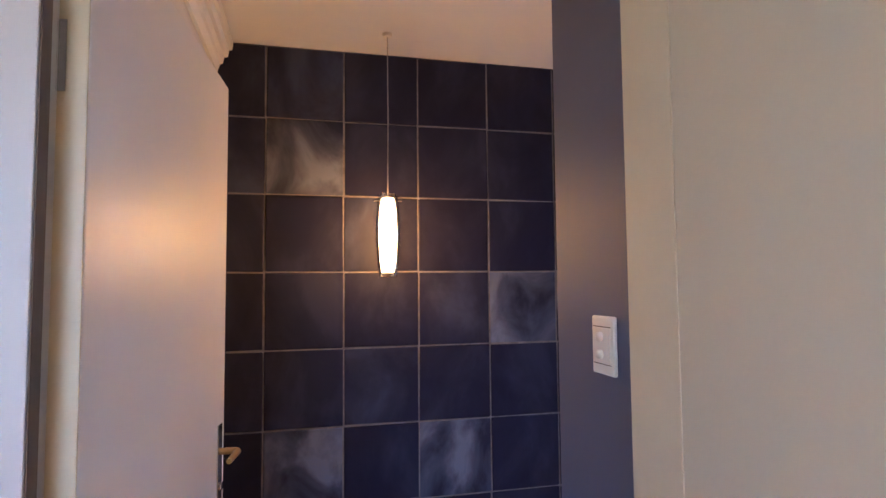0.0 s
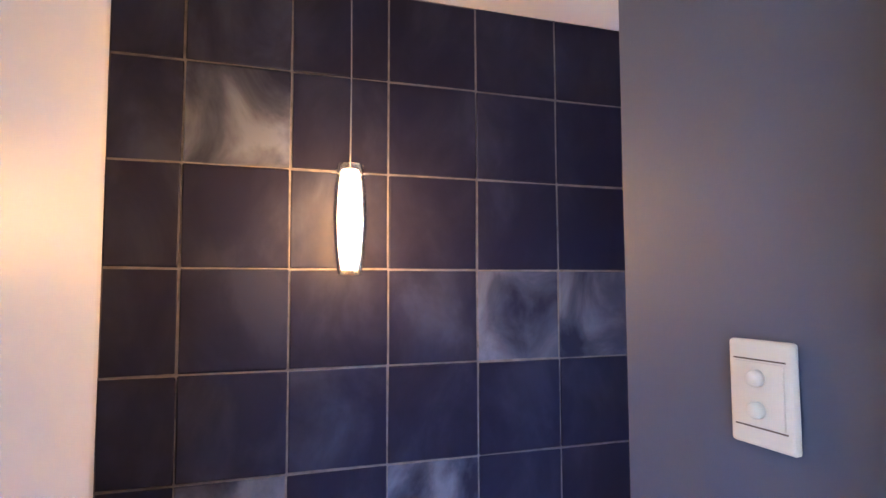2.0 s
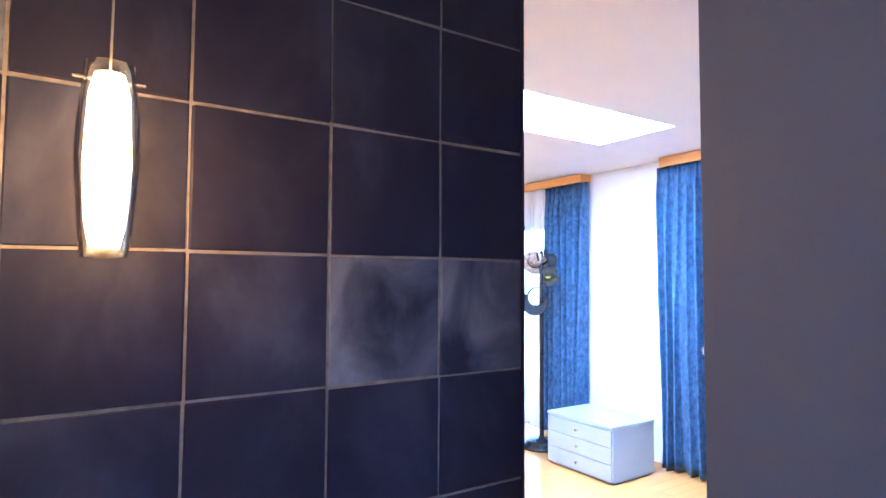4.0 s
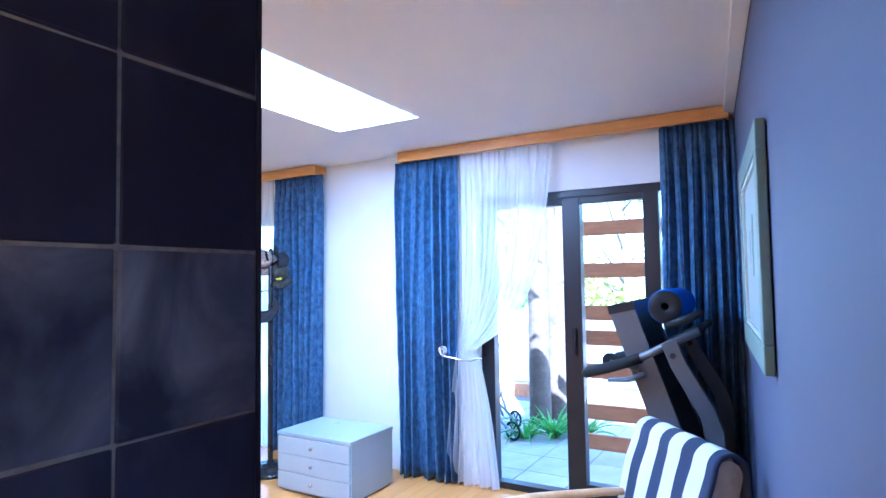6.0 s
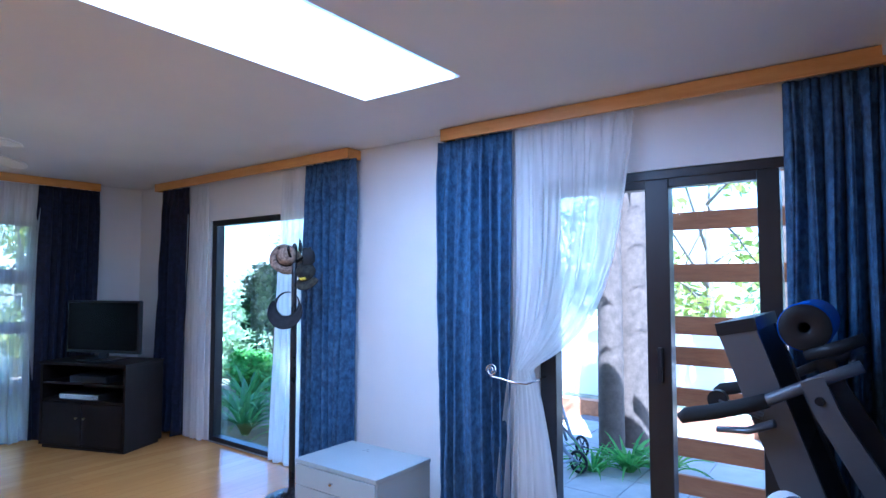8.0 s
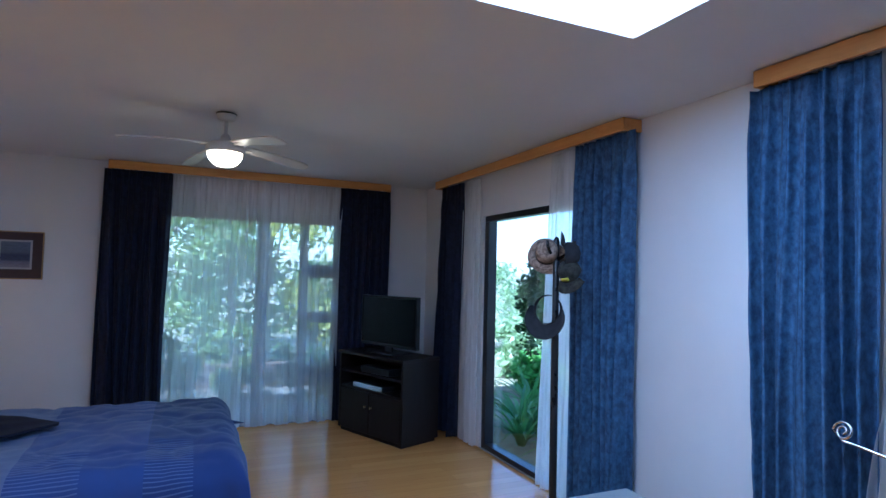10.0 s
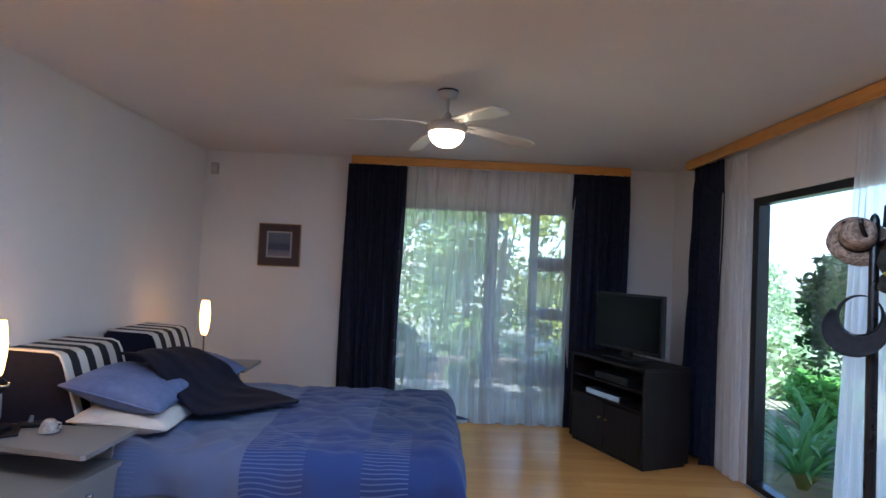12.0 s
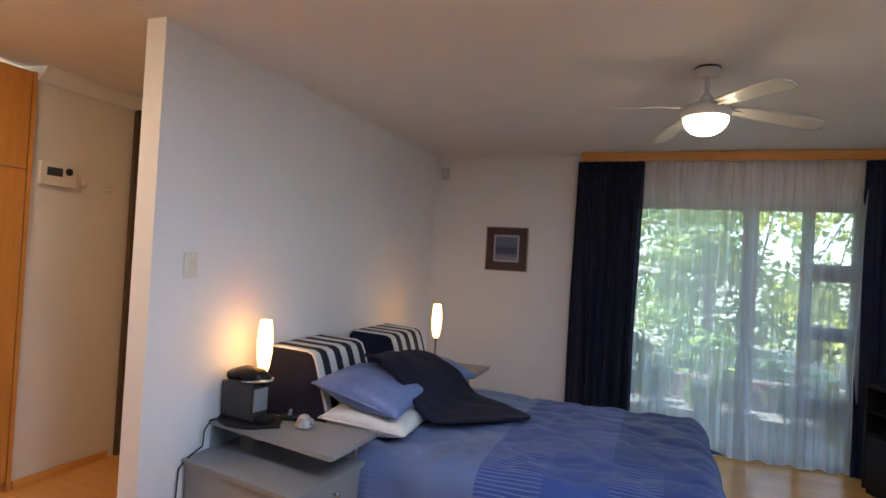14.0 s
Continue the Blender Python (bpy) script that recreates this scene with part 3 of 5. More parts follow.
def duvet_material():
    m, nt, b = nodes_of("banded_blue_duvet")
    tc = nt.nodes.new("ShaderNodeTexCoord")
    sx = nt.nodes.new("ShaderNodeSeparateXYZ")
    nt.links.new(tc.outputs["Object"], sx.inputs[0])
    mr = add(nt, "ShaderNodeMapRange", From_Min=0.4, From_Max=2.4)
    nt.links.new(sx.outputs[0], mr.inputs[0])
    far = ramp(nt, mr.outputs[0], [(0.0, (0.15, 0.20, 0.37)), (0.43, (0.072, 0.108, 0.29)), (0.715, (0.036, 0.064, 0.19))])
    # the near side takes a darker, bluer set of the same bands
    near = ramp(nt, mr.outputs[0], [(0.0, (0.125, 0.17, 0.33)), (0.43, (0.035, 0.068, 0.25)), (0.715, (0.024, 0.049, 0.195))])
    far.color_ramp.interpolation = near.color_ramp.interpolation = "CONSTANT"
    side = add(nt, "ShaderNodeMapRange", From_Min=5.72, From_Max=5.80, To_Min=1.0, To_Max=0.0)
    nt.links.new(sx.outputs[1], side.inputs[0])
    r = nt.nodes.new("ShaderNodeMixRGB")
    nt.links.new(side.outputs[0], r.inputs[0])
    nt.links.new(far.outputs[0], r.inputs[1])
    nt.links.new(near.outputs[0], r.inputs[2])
    n = noise_tex(nt, 6.0, 5.0, 0.6)
    mix = nt.nodes.new("ShaderNodeMixRGB")
    mix.blend_type, mix.inputs[0].default_value = "MULTIPLY", 0.5
    rr = ramp(nt, n.outputs[0], [(0.3, (0.75, 0.75, 0.78)), (0.7, (1, 1, 1))])
    nt.links.new(r.outputs[0], mix.inputs[1])
    nt.links.new(rr.outputs[0], mix.inputs[2])
    # stitched pale ribs within the deeper bands, near one side
    wv = add(nt, "ShaderNodeTexWave", Scale=11.0, Distortion=1.0, Detail=1.0)
    wv.bands_direction = "Y"
    run, way = add(nt, "ShaderNodeMath"), nt.nodes.new("ShaderNodeCombineXYZ")
    nt.links.new(sx.outputs[1], run.inputs[0])
    nt.links.new(sx.outputs[2], run.inputs[1])
    nt.links.new(run.outputs[0], way.inputs[1])
    nt.links.new(sx.outputs[0], way.inputs[0])
    nt.links.new(way.outputs[0], wv.inputs["Vector"])
    ribs = ramp(nt, wv.outputs[0], [(0.70, (0, 0, 0)), (0.92, (0.8, 0.8, 0.8))])
    band = ramp(nt, mr.outputs[0], [(0.0, (0.5, 0.5, 0.5)), (0.19, (0, 0, 0)), (0.43, (0.7, 0.7, 0.7)), (0.58, (0, 0, 0)), (0.715, (0.7, 0.7, 0.7)), (0.83, (0, 0, 0))])
    band.color_ramp.interpolation = "CONSTANT"
    k1, k2 = add(nt, "ShaderNodeMath"), add(nt, "ShaderNodeMath")
    k1.operation = k2.operation = "MULTIPLY"
    nt.links.new(ribs.outputs[0], k1.inputs[0])
    nt.links.new(band.outputs[0], k1.inputs[1])
    nt.links.new(k1.outputs[0], k2.inputs[0])
    nt.links.new(side.outputs[0], k2.inputs[1])
    top = nt.nodes.new("ShaderNodeMixRGB")
    top.inputs[2].default_value = (0.17, 0.23, 0.42, 1)
    nt.links.new(k2.outputs[0], top.inputs[0])
    nt.links.new(mix.outputs[0], top.inputs[1])
    nt.links.new(top.outputs[0], b.inputs["Base Color"])
    b.inputs["Roughness"].default_value = 0.85
    b.inputs["Sheen Weight"].default_value = 0.15
    bumped(nt, b, noise_tex(nt, 420.0, 2.0).outputs[0], 0.25, 0.002)
    return m


bed = thing("bed", (0, 0, 0), "low double bed with a pale grey drawer base", "bed")
part("base", box(BX0, BY0 + 0.02, 0.02, BX1 - 0.05, BY1 - 0.02, 0.27, 0.008), LACQUER, bed)
part("mattress", box(BX0, BY0, 0.272, BX1, BY1, BZ - 0.03, 0.05, segs=4), PILLOW_WHITE, bed)

DUVET = duvet_material()


def duvet_fn(u, v):
    """Cloth laid over the mattress, hanging down at the foot and both sides."""
    x0, drop = 0.62, 0.245
    lx, ly = BX1 - x0, BY1 - BY0
    a = u * (lx + drop)
    c = -drop + v * (ly + 2 * drop)
    z = BZ + 0.035
    def fold(d):
        """Distance past an edge to (out, down), with a rounded bend."""
        r = 0.13
        if d <= 0:
            return 0.0, 0.0
        q = d / r
        if q < math.pi / 2:
            return r * math.sin(q), r * (1 - math.cos(q))
        return r + 0.03 * (d - r * math.pi / 2), r + (d - r * math.pi / 2)
    ox, dx = fold(a - lx + 0.05)
    x = x0 + min(a, lx - 0.05) + ox
    if c < 0.05:
        oy, dy = fold(0.05 - c)
        y = BY0 + 0.05 - oy
    elif c > ly - 0.05:
        oy, dy = fold(c - ly + 0.05)
        y = BY1 - 0.05 + oy
    else:
        y, dy = BY0 + c, 0.0
    p = Vector((x * 2.1, y * 2.1, 0.3))
    crease = abs(noise.noise(Vector((x * 3.1 + 0.8 * y, y * 4.4, 4.0))))
    wr = 0.026 * noise.noise(p) + 0.015 * noise.noise(p * 2.7) + 0.008 * noise.noise(p * 6.5) - 0.016 * max(0.0, 1 - crease * 7)
    hang = max(dx, dy)
    rip = 0.022 * math.sin(19 * (x + y * 1.3) + 3 * noise.noise(p)) * min(1, hang / 0.2)
    zz = z + wr * (1 - min(1, hang / 0.3)) - max(dx, dy) - 0.25 * min(dx, dy)
    crown = 0.035 * math.sin(math.pi * min(1, max(0, (y - BY0) / ly)))
    return (x + (rip if dx > 0.03 else 0) + wr * 0.3 * (dx > 0.03), y + (rip if dy > 0.03 else 0) * (-1 if c < 0.1 else 1), max(0.16, zz + crown))


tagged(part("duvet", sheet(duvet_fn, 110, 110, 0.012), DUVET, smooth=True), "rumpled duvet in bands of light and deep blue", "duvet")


def cushion(name, size, thick, material, place, turn, label, category, seed, group="", rim=0.03):
    """A stuffed pillow, pinched at its corners, with a flat seam rim."""
    w, h = size
    ob = thing(name, place, label, category, group)
    ob.matrix_world = pose(*place, *turn)
    def side(s):
        def fn(u, v):
            a, b = 2 * u - 1, 2 * v - 1
            full = max(0.0, (1 - abs(a) ** 2.6) * (1 - abs(b) ** 2.6)) ** 0.55
            pull = 1 - 0.07 * (abs(a) ** 2 * 0 + (1 - abs(b) ** 2) * abs(a) ** 6 + (1 - abs(a) ** 2) * abs(b) ** 6)
            wr = 0.010 * noise.noise(Vector((a * 2.2 + seed, b * 2.2, s))) + 0.006 * noise.noise(Vector((a * 6 + seed, b * 5, s)))
            return (a * w / 2 * pull, b * h / 2 * pull, s * (thick / 2 * full + 0.003) + wr * full)
        return fn
    bm = sheet(side(1), 30, 24)
    lower = sheet(side(-1), 30, 24)
    tmp = bpy.data.meshes.new("tmp")
    lower.to_mesh(tmp)
    lower.free()
    bm.from_mesh(tmp)
    bpy.data.meshes.remove(tmp)
    bmesh.ops.remove_doubles(bm, verts=bm.verts, dist=0.0075)
    part("stuffing_case", bm, material, ob, smooth=True)
    loop = [(w / 2 * 0.985 * c, h / 2 * 0.985 * d, 0) for c, d in [(-1, -1), (-0.5, -0.985), (0, -0.97), (0.5, -0.985), (1, -1), (0.985, -0.5), (0.97, 0), (0.985, 0.5), (1, 1), (0.5, 0.985), (0, 0.97), (-0.5, 0.985), (-1, 1), (-0.985, 0.5), (-0.97, 0), (-0.985, -0.5), (-1, -1)]]
    part("piping", tube(loop, 0.005, 6), material, ob, smooth=True)
    return ob


cushion("pillow", (0.48, 0.66), 0.15, PILLOW_WHITE, (0.60, 5.80, 0.585), (0, 4, 4), "white cotton pillow lying flat under a blue one", "pillow", 1)
cushion("pillow", (0.50, 0.62), 0.17, PILLOW_BLUE, (0.56, 5.775, 0.715), (0, 14, 3), "pale blue cotton pillow propped on a white pillow", "pillow", 2, "blue pillows")
cushion("pillow", (0.48, 0.60), 0.16, PILLOW_BLUE, (0.55, 6.60, 0.68), (0, 12, -4), "pale blue cotton pillow on the far side of the bed", "pillow", 3, "blue pillows")


def throw_fn(u, v):
    """A dark cloth thrown from the pillows down on to the bed, its corner pointing to the foot."""
    x = 0.45 + 0.90 * u
    lo = 5.80 - 0.12 * u if u < 0.5 else 5.74 + 0.80 * (u - 0.5)
    hi = 6.46 + 0.5 * u if u < 0.35 else 6.635 - 0.72 * (u - 0.35) ** 1.05
    y = lo + (hi - lo) * v
    q = min(1.0, max(0.0, (x - 0.52) / 0.42))
    ridge = 0.305 * (1 - q * q * (3 - 2 * q)) * (1 - 0.22 * v)
    wr = 0.022 * noise.noise(Vector((x * 3.2, y * 5, 2.0))) + 0.008 * noise.noise(Vector((x * 11, y * 9, 5.0)))
    return (x, y, 0.592 + ridge + wr * (1 - 0.5 * u) - 0.006 * u)


tagged(part("throw", sheet(throw_fn, 40, 36, 0.014), NAVY_CLOTH, smooth=True), "dark navy blanket crumpled over the pillows and duvet", "blanket")


def striped():
    m, nt, b = nodes_of("black_and_white_striped_canvas")
    tc = nt.nodes.new("ShaderNodeTexCoord")
    sx = nt.nodes.new("ShaderNodeSeparateXYZ")
    nt.links.new(tc.outputs["Object"], sx.inputs[0])
    md = add(nt, "ShaderNodeMath")
    md.operation = "MULTIPLY"
    md.inputs[1].default_value = 1 / 0.136
    nt.links.new(sx.outputs[1], md.inputs[0])
    fc = add(nt, "ShaderNodeMath")
    fc.operation = "FRACT"
    nt.links.new(md.outputs[0], fc.inputs[0])
    r = ramp(nt, fc.outputs[0], [(0.0, (0.70, 0.68, 0.64)), (0.49, (0.70, 0.68, 0.64)), (0.5, (0.013, 0.014, 0.022)), (0.99, (0.013, 0.014, 0.022))])
    r.color_ramp.interpolation = "CONSTANT"
    nt.links.new(r.outputs[0], b.inputs["Base Color"])
    b.inputs["Roughness"].default_value = 0.85
    bumped(nt, b, noise_tex(nt, 400.0, 2.0).outputs[0], 0.25, 0.002)
    return m


STRIPES = striped()


def backrest(y0, y1, label, x=0.0):
    """A wedge-shaped upholstered backrest: dark ends, striped top and front."""
    t = thing("backrest_cushion", (x, y0, 0), label, "backrest", "backrests at the head of the bed")
    L = y1 - y0
    sec = [(-0.045, 0.46), (0.39, 0.46), (0.41, 0.49), (0.295, 0.86), (0.275, 0.90), (0.24, 0.915), (-0.02, 0.925), (-0.045, 0.90)]
    part("body", prism(sec, 0.012, L - 0.012), STRIPES, t, "black and white striped canvas cover")
    for a, b in ((0.0, 0.011), (L - 0.011, L)):
        part("end_panel", prism(sec, a, b), NAVY_CLOTH, t, "dark navy canvas end panel")
        outline = [(x, (a + b) / 2, z) for x, z in sec[2:]]
        part("piping", tube(outline, 0.008, 6), PILLOW_WHITE, t, "white piping", True)
    return t


backrest(5.55, 6.10, "wedge backrest with navy ends and black and white stripes")
backrest(6.44, 6.96, "second wedge backrest with navy ends and black and white stripes", 0.04)


# ---- garden ----
LEAF = leafy("green_leaf", (0.13, 0.21, 0.06), (0.40, 0.50, 0.18))
LEAF_DARK = leafy("dark_green_leaf", (0.026, 0.07, 0.016), (0.09, 0.18, 0.045))
LEAF_YELLOW = leafy("yellow_green_leaf", (0.24, 0.30, 0.05), (0.50, 0.50, 0.11))
LEAF_GRASS = leafy("fresh_green_leaf", (0.10, 0.26, 0.04), (0.25, 0.48, 0.10))
LEAF_STRAP = leafy("strap_leaf", (0.07, 0.17, 0.035), (0.21, 0.39, 0.10))
# green lightened so the colour itself carries the bright haze over far shrubs
LEAF_HAZY = leafy("haze_paled_leaf", (0.28, 0.40, 0.18), (0.52, 0.62, 0.36))
BARK = paint("pale_palm_bark", (0.115, 0.085, 0.065), 0.9, 0.3, 14.0, 0.6, 60)
BRANCH = paint("grey_branch_bark", (0.20, 0.17, 0.14), 0.9, 0.25, 20.0, 0.5, 80)
EARTH = paint("garden_earth", (0.21, 0.205, 0.13), 0.95, 0.4, 5.0, 0.6, 40)
GRAVEL = paint("grey_brown_gravel", (0.13, 0.125, 0.105), 0.95, 0.25, 25.0, 0.5, 80)
PAVING = paint("pale_paving", (0.42, 0.40, 0.37), 0.85, 0.12, 6.0, 0.3, 60)
structure("ground", box(-400, -400, -0.40, 400, 400, -0.14), EARTH, "garden earth with sparse growth", "ground")


def leaves(bm, centre, radius, count, size, rnd, squash=1.0):
    for _ in range(count):
        d = Vector((rnd.gauss(0, 1), rnd.gauss(0, 1), rnd.gauss(0, 1))).normalized() * radius * rnd.random() ** 0.45
        p = Vector(centre) + Vector((d.x, d.y, d.z * squash))
        a = Vector((rnd.gauss(0, 1), rnd.gauss(0, 1), rnd.gauss(0, 0.7))).normalized()
        b = a.cross(Vector((rnd.gauss(0, 1), rnd.gauss(0, 1), rnd.gauss(0, 1)))).normalized()
        s = size * rnd.uniform(0.6, 1.4)
        v = [bm.verts.new(p + q) for q in (-a * s, b * s * 0.42 - a * s * 0.1, a * s, -b * s * 0.42 - a * s * 0.1)]
        bm.faces.new(v)


def tree(name, place, height, crown, clumps, per, size, material, label, seed, low=0.4, trunk=0.07, limbs=7, category="tree"):
    rnd = random.Random(seed)
    t = thing(name, place, label, category)
    lean = (rnd.uniform(-0.2, 0.2), rnd.uniform(-0.2, 0.2))
    top = Vector((lean[0], lean[1], height * 0.75))
    part("trunk", tube([(0, 0, -0.1), (lean[0] * 0.2, lean[1] * 0.3, height * 0.25), (lean[0] * 0.7, lean[1] * 0.6, height * 0.5), top], [trunk, trunk * 0.8, trunk * 0.6, trunk * 0.35], 9), BRANCH, t, smooth=True)
    lb = bmesh.new()
    lv = bmesh.new()
    for k in range(clumps):
        ang, up = rnd.uniform(0, 6.28), rnd.uniform(-1, 1)
        r = crown * rnd.uniform(0.25, 1.0) * (1 - 0.75 * up * up) ** 0.5
        c = Vector((math.cos(ang) * r + lean[0], math.sin(ang) * r + lean[1], height * (low + (1 - low) * (up + 1) / 2)))
        if k < limbs:
            s = top * rnd.uniform(0.35, 0.9)
            tube([s, s.lerp(c, 0.5) + Vector((0, 0, 0.1)), c], [trunk * 0.4, trunk * 0.25, trunk * 0.1], 6, lb)
        leaves(lv, c, crown * rnd.uniform(0.22, 0.42), per, size, rnd, 0.8)
    part("limbs", lb, BRANCH, t, smooth=True)
    part("crown", lv, material, t)
    return t


def strap_plant(place, n, length, seed, label, material=None):
    """A clump of arching strap leaves."""
    rnd = random.Random(seed)
    t = thing("strap_leaf_plant", place, label, "plant", "strap-leaved plants in the garden")
    bm = bmesh.new()
    for _ in range(n):
        a, L, bend = rnd.uniform(0, 6.28), length * rnd.uniform(0.6, 1.1), rnd.uniform(0.4, 1.2)
        d, s = Vector((math.cos(a), math.sin(a), 0)), Vector((-math.sin(a), math.cos(a), 0))
        last = None
        for k in range(7):
            q = k / 6
            th = 1.35 - bend * q
            p = d * (L * q * math.cos(th) * 1.0 + 0.03) + Vector((0, 0, L * q * math.sin(max(th, 0.15)) * 0.95))
            w = 0.028 * (1 - q ** 2.2) * (0.6 + 0.8 * q) * length / 0.6
            now = [bm.verts.new(p + s * w), bm.verts.new(p - Vector((0, 0, 0.006))), bm.verts.new(p - s * w)]
            if last:
                bm.faces.new((last[0], now[0], now[1], last[1]))
                bm.faces.new((last[1], now[1], now[2], last[2]))
            last = now
    part("leaf_clump", bm, material or LEAF_STRAP, t)
    return t


# beyond the end window: dense, sunlit growth
random.seed(4)
for k, (x, y, h, c, m) in enumerate([(1.2, 11.0, 3.6, 1.3, LEAF), (2.7, 11.6, 4.2, 1.5, LEAF), (4.3, 11.2, 3.4, 1.2, LEAF_YELLOW), (3.3, 13.0, 4.2, 1.5, LEAF), (0.9, 12.8, 4.4, 1.5, LEAF_YELLOW), (0.2, 13.5, 5.0, 1.9, LEAF), (2.4, 15.0, 4.4, 1.8, LEAF), (5.0, 13.5, 5.2, 2.0, LEAF), (-2.0, 12.5, 4.5, 1.8, LEAF)]):
    tree("garden_tree", (x, y, -0.15), h, c, 26, 130, 0.058 if y < 13 else 0.09, m, "leafy garden tree with thin pale branches", 20 + k, 0.12, 0.07, 12)
for k, (x, y) in enumerate([(1.9, 9.6), (2.6, 9.9), (3.3, 9.5)]):
    tree("shrub", (x, y, -0.15), 0.9, 0.45, 12, 60, 0.06, LEAF if k % 2 else LEAF_DARK, "low leafy shrub outside the end window", 60 + k, 0.2, 0.02, 4, "shrub")

# beyond the garden window
tree("standard_tree", (5.15, 6.74, -0.15), 1.76, 0.38, 50, 80, 0.034, LEAF_DARK, "small clipped tree with dark glossy leaves", 41, 0.58, 0.02, 6)
for k, (x, y, L) in enumerate([(5.05, 7.05, 0.62), (5.35, 7.55, 0.7), (5.5, 6.8, 0.55), (5.2, 6.3, 0.5), (5.9, 8.2, 0.7)]):
    strap_plant((x, y, -0.15), 34, L, 70 + k, "clump of arching green strap leaves")
for k, (x, y, h, c, m) in enumerate([(9.5, 10.8, 1.2, 0.8, LEAF_HAZY), (11.0, 12.8, 1.6, 1.2, LEAF_HAZY), (8.6, 9.2, 0.7, 0.6, LEAF_HAZY), (10.5, 9.6, 1.0, 0.8, LEAF_HAZY), (13.0, 15.5, 3.0, 1.6, LEAF), (7.4, 10.4, 0.6, 0.5, LEAF_HAZY), (8.1, 11.9, 0.8, 0.7, LEAF_HAZY), (9.4, 13.8, 1.3, 1.0, LEAF_HAZY), (6.6, 9.2, 0.5, 0.4, LEAF_GRASS), (11.0, 16.8, 2.0, 1.3, LEAF_HAZY)]):
    tree("garden_shrub", (x, y, -0.15), h, c, 26, 70, 0.075, m, "loose sunlit garden shrub, most leaves paled for haze", 80 + k, 0.15, 0.03, 8, "shrub")

# beyond the garden door
patio = structure("patio", box(WX + 0.12, 1.2, -0.30, WX + 3.2, 4.4, -0.042), GROUT, "pale paved patio outside the garden door", "patio")
slab_bm = box(0.003, 0.003, 0.0, 0.397, 0.397, 0.0105, 0.003, segs=1)
SLAB = bpy.data.meshes.new("paving_slab")
slab_bm.to_mesh(SLAB)
slab_bm.free()
SLAB.materials.append(PAVING)
for i in range(7):
    for j in range(8):
        slab = new("paving_slab", SLAB)
        slab.parent = patio
        slab.matrix_world = pose(WX + 0.13 + 0.4 * i, 1.2 + 0.4 * j, -0.0415 + 0.001 * ((i * 3 + j * 5) % 3))


def slat_screen():
    t = thing("slat_screen", (5.55, 1.0, -0.03), "stained timber screen of wide horizontal slats", "screen")
    for z in (0.05, 0.30, 0.64, 0.92, 1.13, 1.49, 1.85, 2.2):
        part("slat", box(0, 0.0, z, 0.03, 1.90, z + 0.125, 0.004), SLAT_WOOD, t)
    for y in (0.02, 0.90):
        part("post", box(0.031, y, 0, 0.09, y + 0.07, 2.3, 0.004), SLAT_WOOD, t)
    return t


slat_screen()
for k, (x, y, r) in enumerate([(6.4, 3.62, 0.10), (6.75, 3.55, 0.17), (7.3, 2.3, 0.16)]):
    rnd = random.Random(k)
    t = thing("palm_tree", (x, y, -0.15), "palm with a pale rough trunk", "palm")
    prof = [(r * (1.15 - 0.25 * z / 5) * (1 + 0.012 * math.sin(z * 30 + k)), z) for z in [i * 0.08 for i in range(60)]]
    part("trunk", lathe(prof, 18), BARK, t, smooth=True)
    bm = bmesh.new()
    for j in range(16):
        a = j * 0.393 + k
        for q in range(14):
            f = q / 13
            base = Vector((math.cos(a) * (0.2 + 1.3 * f), math.sin(a) * (0.2 + 1.3 * f), 4.6 + 0.7 * f - 2.0 * f * f))
            for s in (-1, 1):
                w = Vector((-math.sin(a) * s, math.cos(a) * s, -0.5)) * 0.4 * (1 - 0.5 * f)
                v = [bm.verts.new(base), bm.verts.new(base + w + Vector((0.02, 0.02, 0))), bm.verts.new(base + w * 0.5 + Vector((0.03, -0.02, 0.03)))]
                bm.faces.new(v)
    part("fronds", bm, LEAF, t)
for k, (x, y, h, c, m) in enumerate([(10.6, 1.4, 3.6, 1.3, LEAF), (10.9, 3.7, 4.2, 1.5, LEAF_YELLOW), (10.4, 5.6, 3.4, 1.2, LEAF), (12.6, 2.6, 4.8, 1.6, LEAF)]):
    tree("garden_tree", (x, y, -0.15), h, c, 22, 70, 0.09, m, "leafy tree behind the low garden wall", 120 + k, 0.2, 0.07, 10)
structure("garden_wall", box(9.2, -1.5, -0.2, 9.4, 6.5, 0.95), WALL_WHITE, "white plastered garden wall", "wall")
structure("patio_end", box(0.4, FY + 0.14, -0.30, 5.2, 10.3, -0.05), GRAVEL, "grey-brown gravel strip outside the end window", "patio")
structure("planter_wall", box(-2.0, 10.31, -0.2, 5.6, 10.47, 0.25), BARK, "low stone garden wall", "wall")
structure("brick_edging", box(7.6, 2.4, -0.14, 7.72, 6.4, 0.12), paint("orange_brick", (0.42, 0.20, 0.10), 0.9, 0.25, 14.0, 0.4, 80), "low orange brick edging", "edging")
for k, (x, y, L) in enumerate([(5.95, 3.32, 0.40), (6.05, 3.05, 0.34), (5.8, 3.55, 0.3)]):
    strap_plant((x, y, -0.06), 46, L, 90 + k, "tuft of bright green grass-like leaves", LEAF_GRASS)


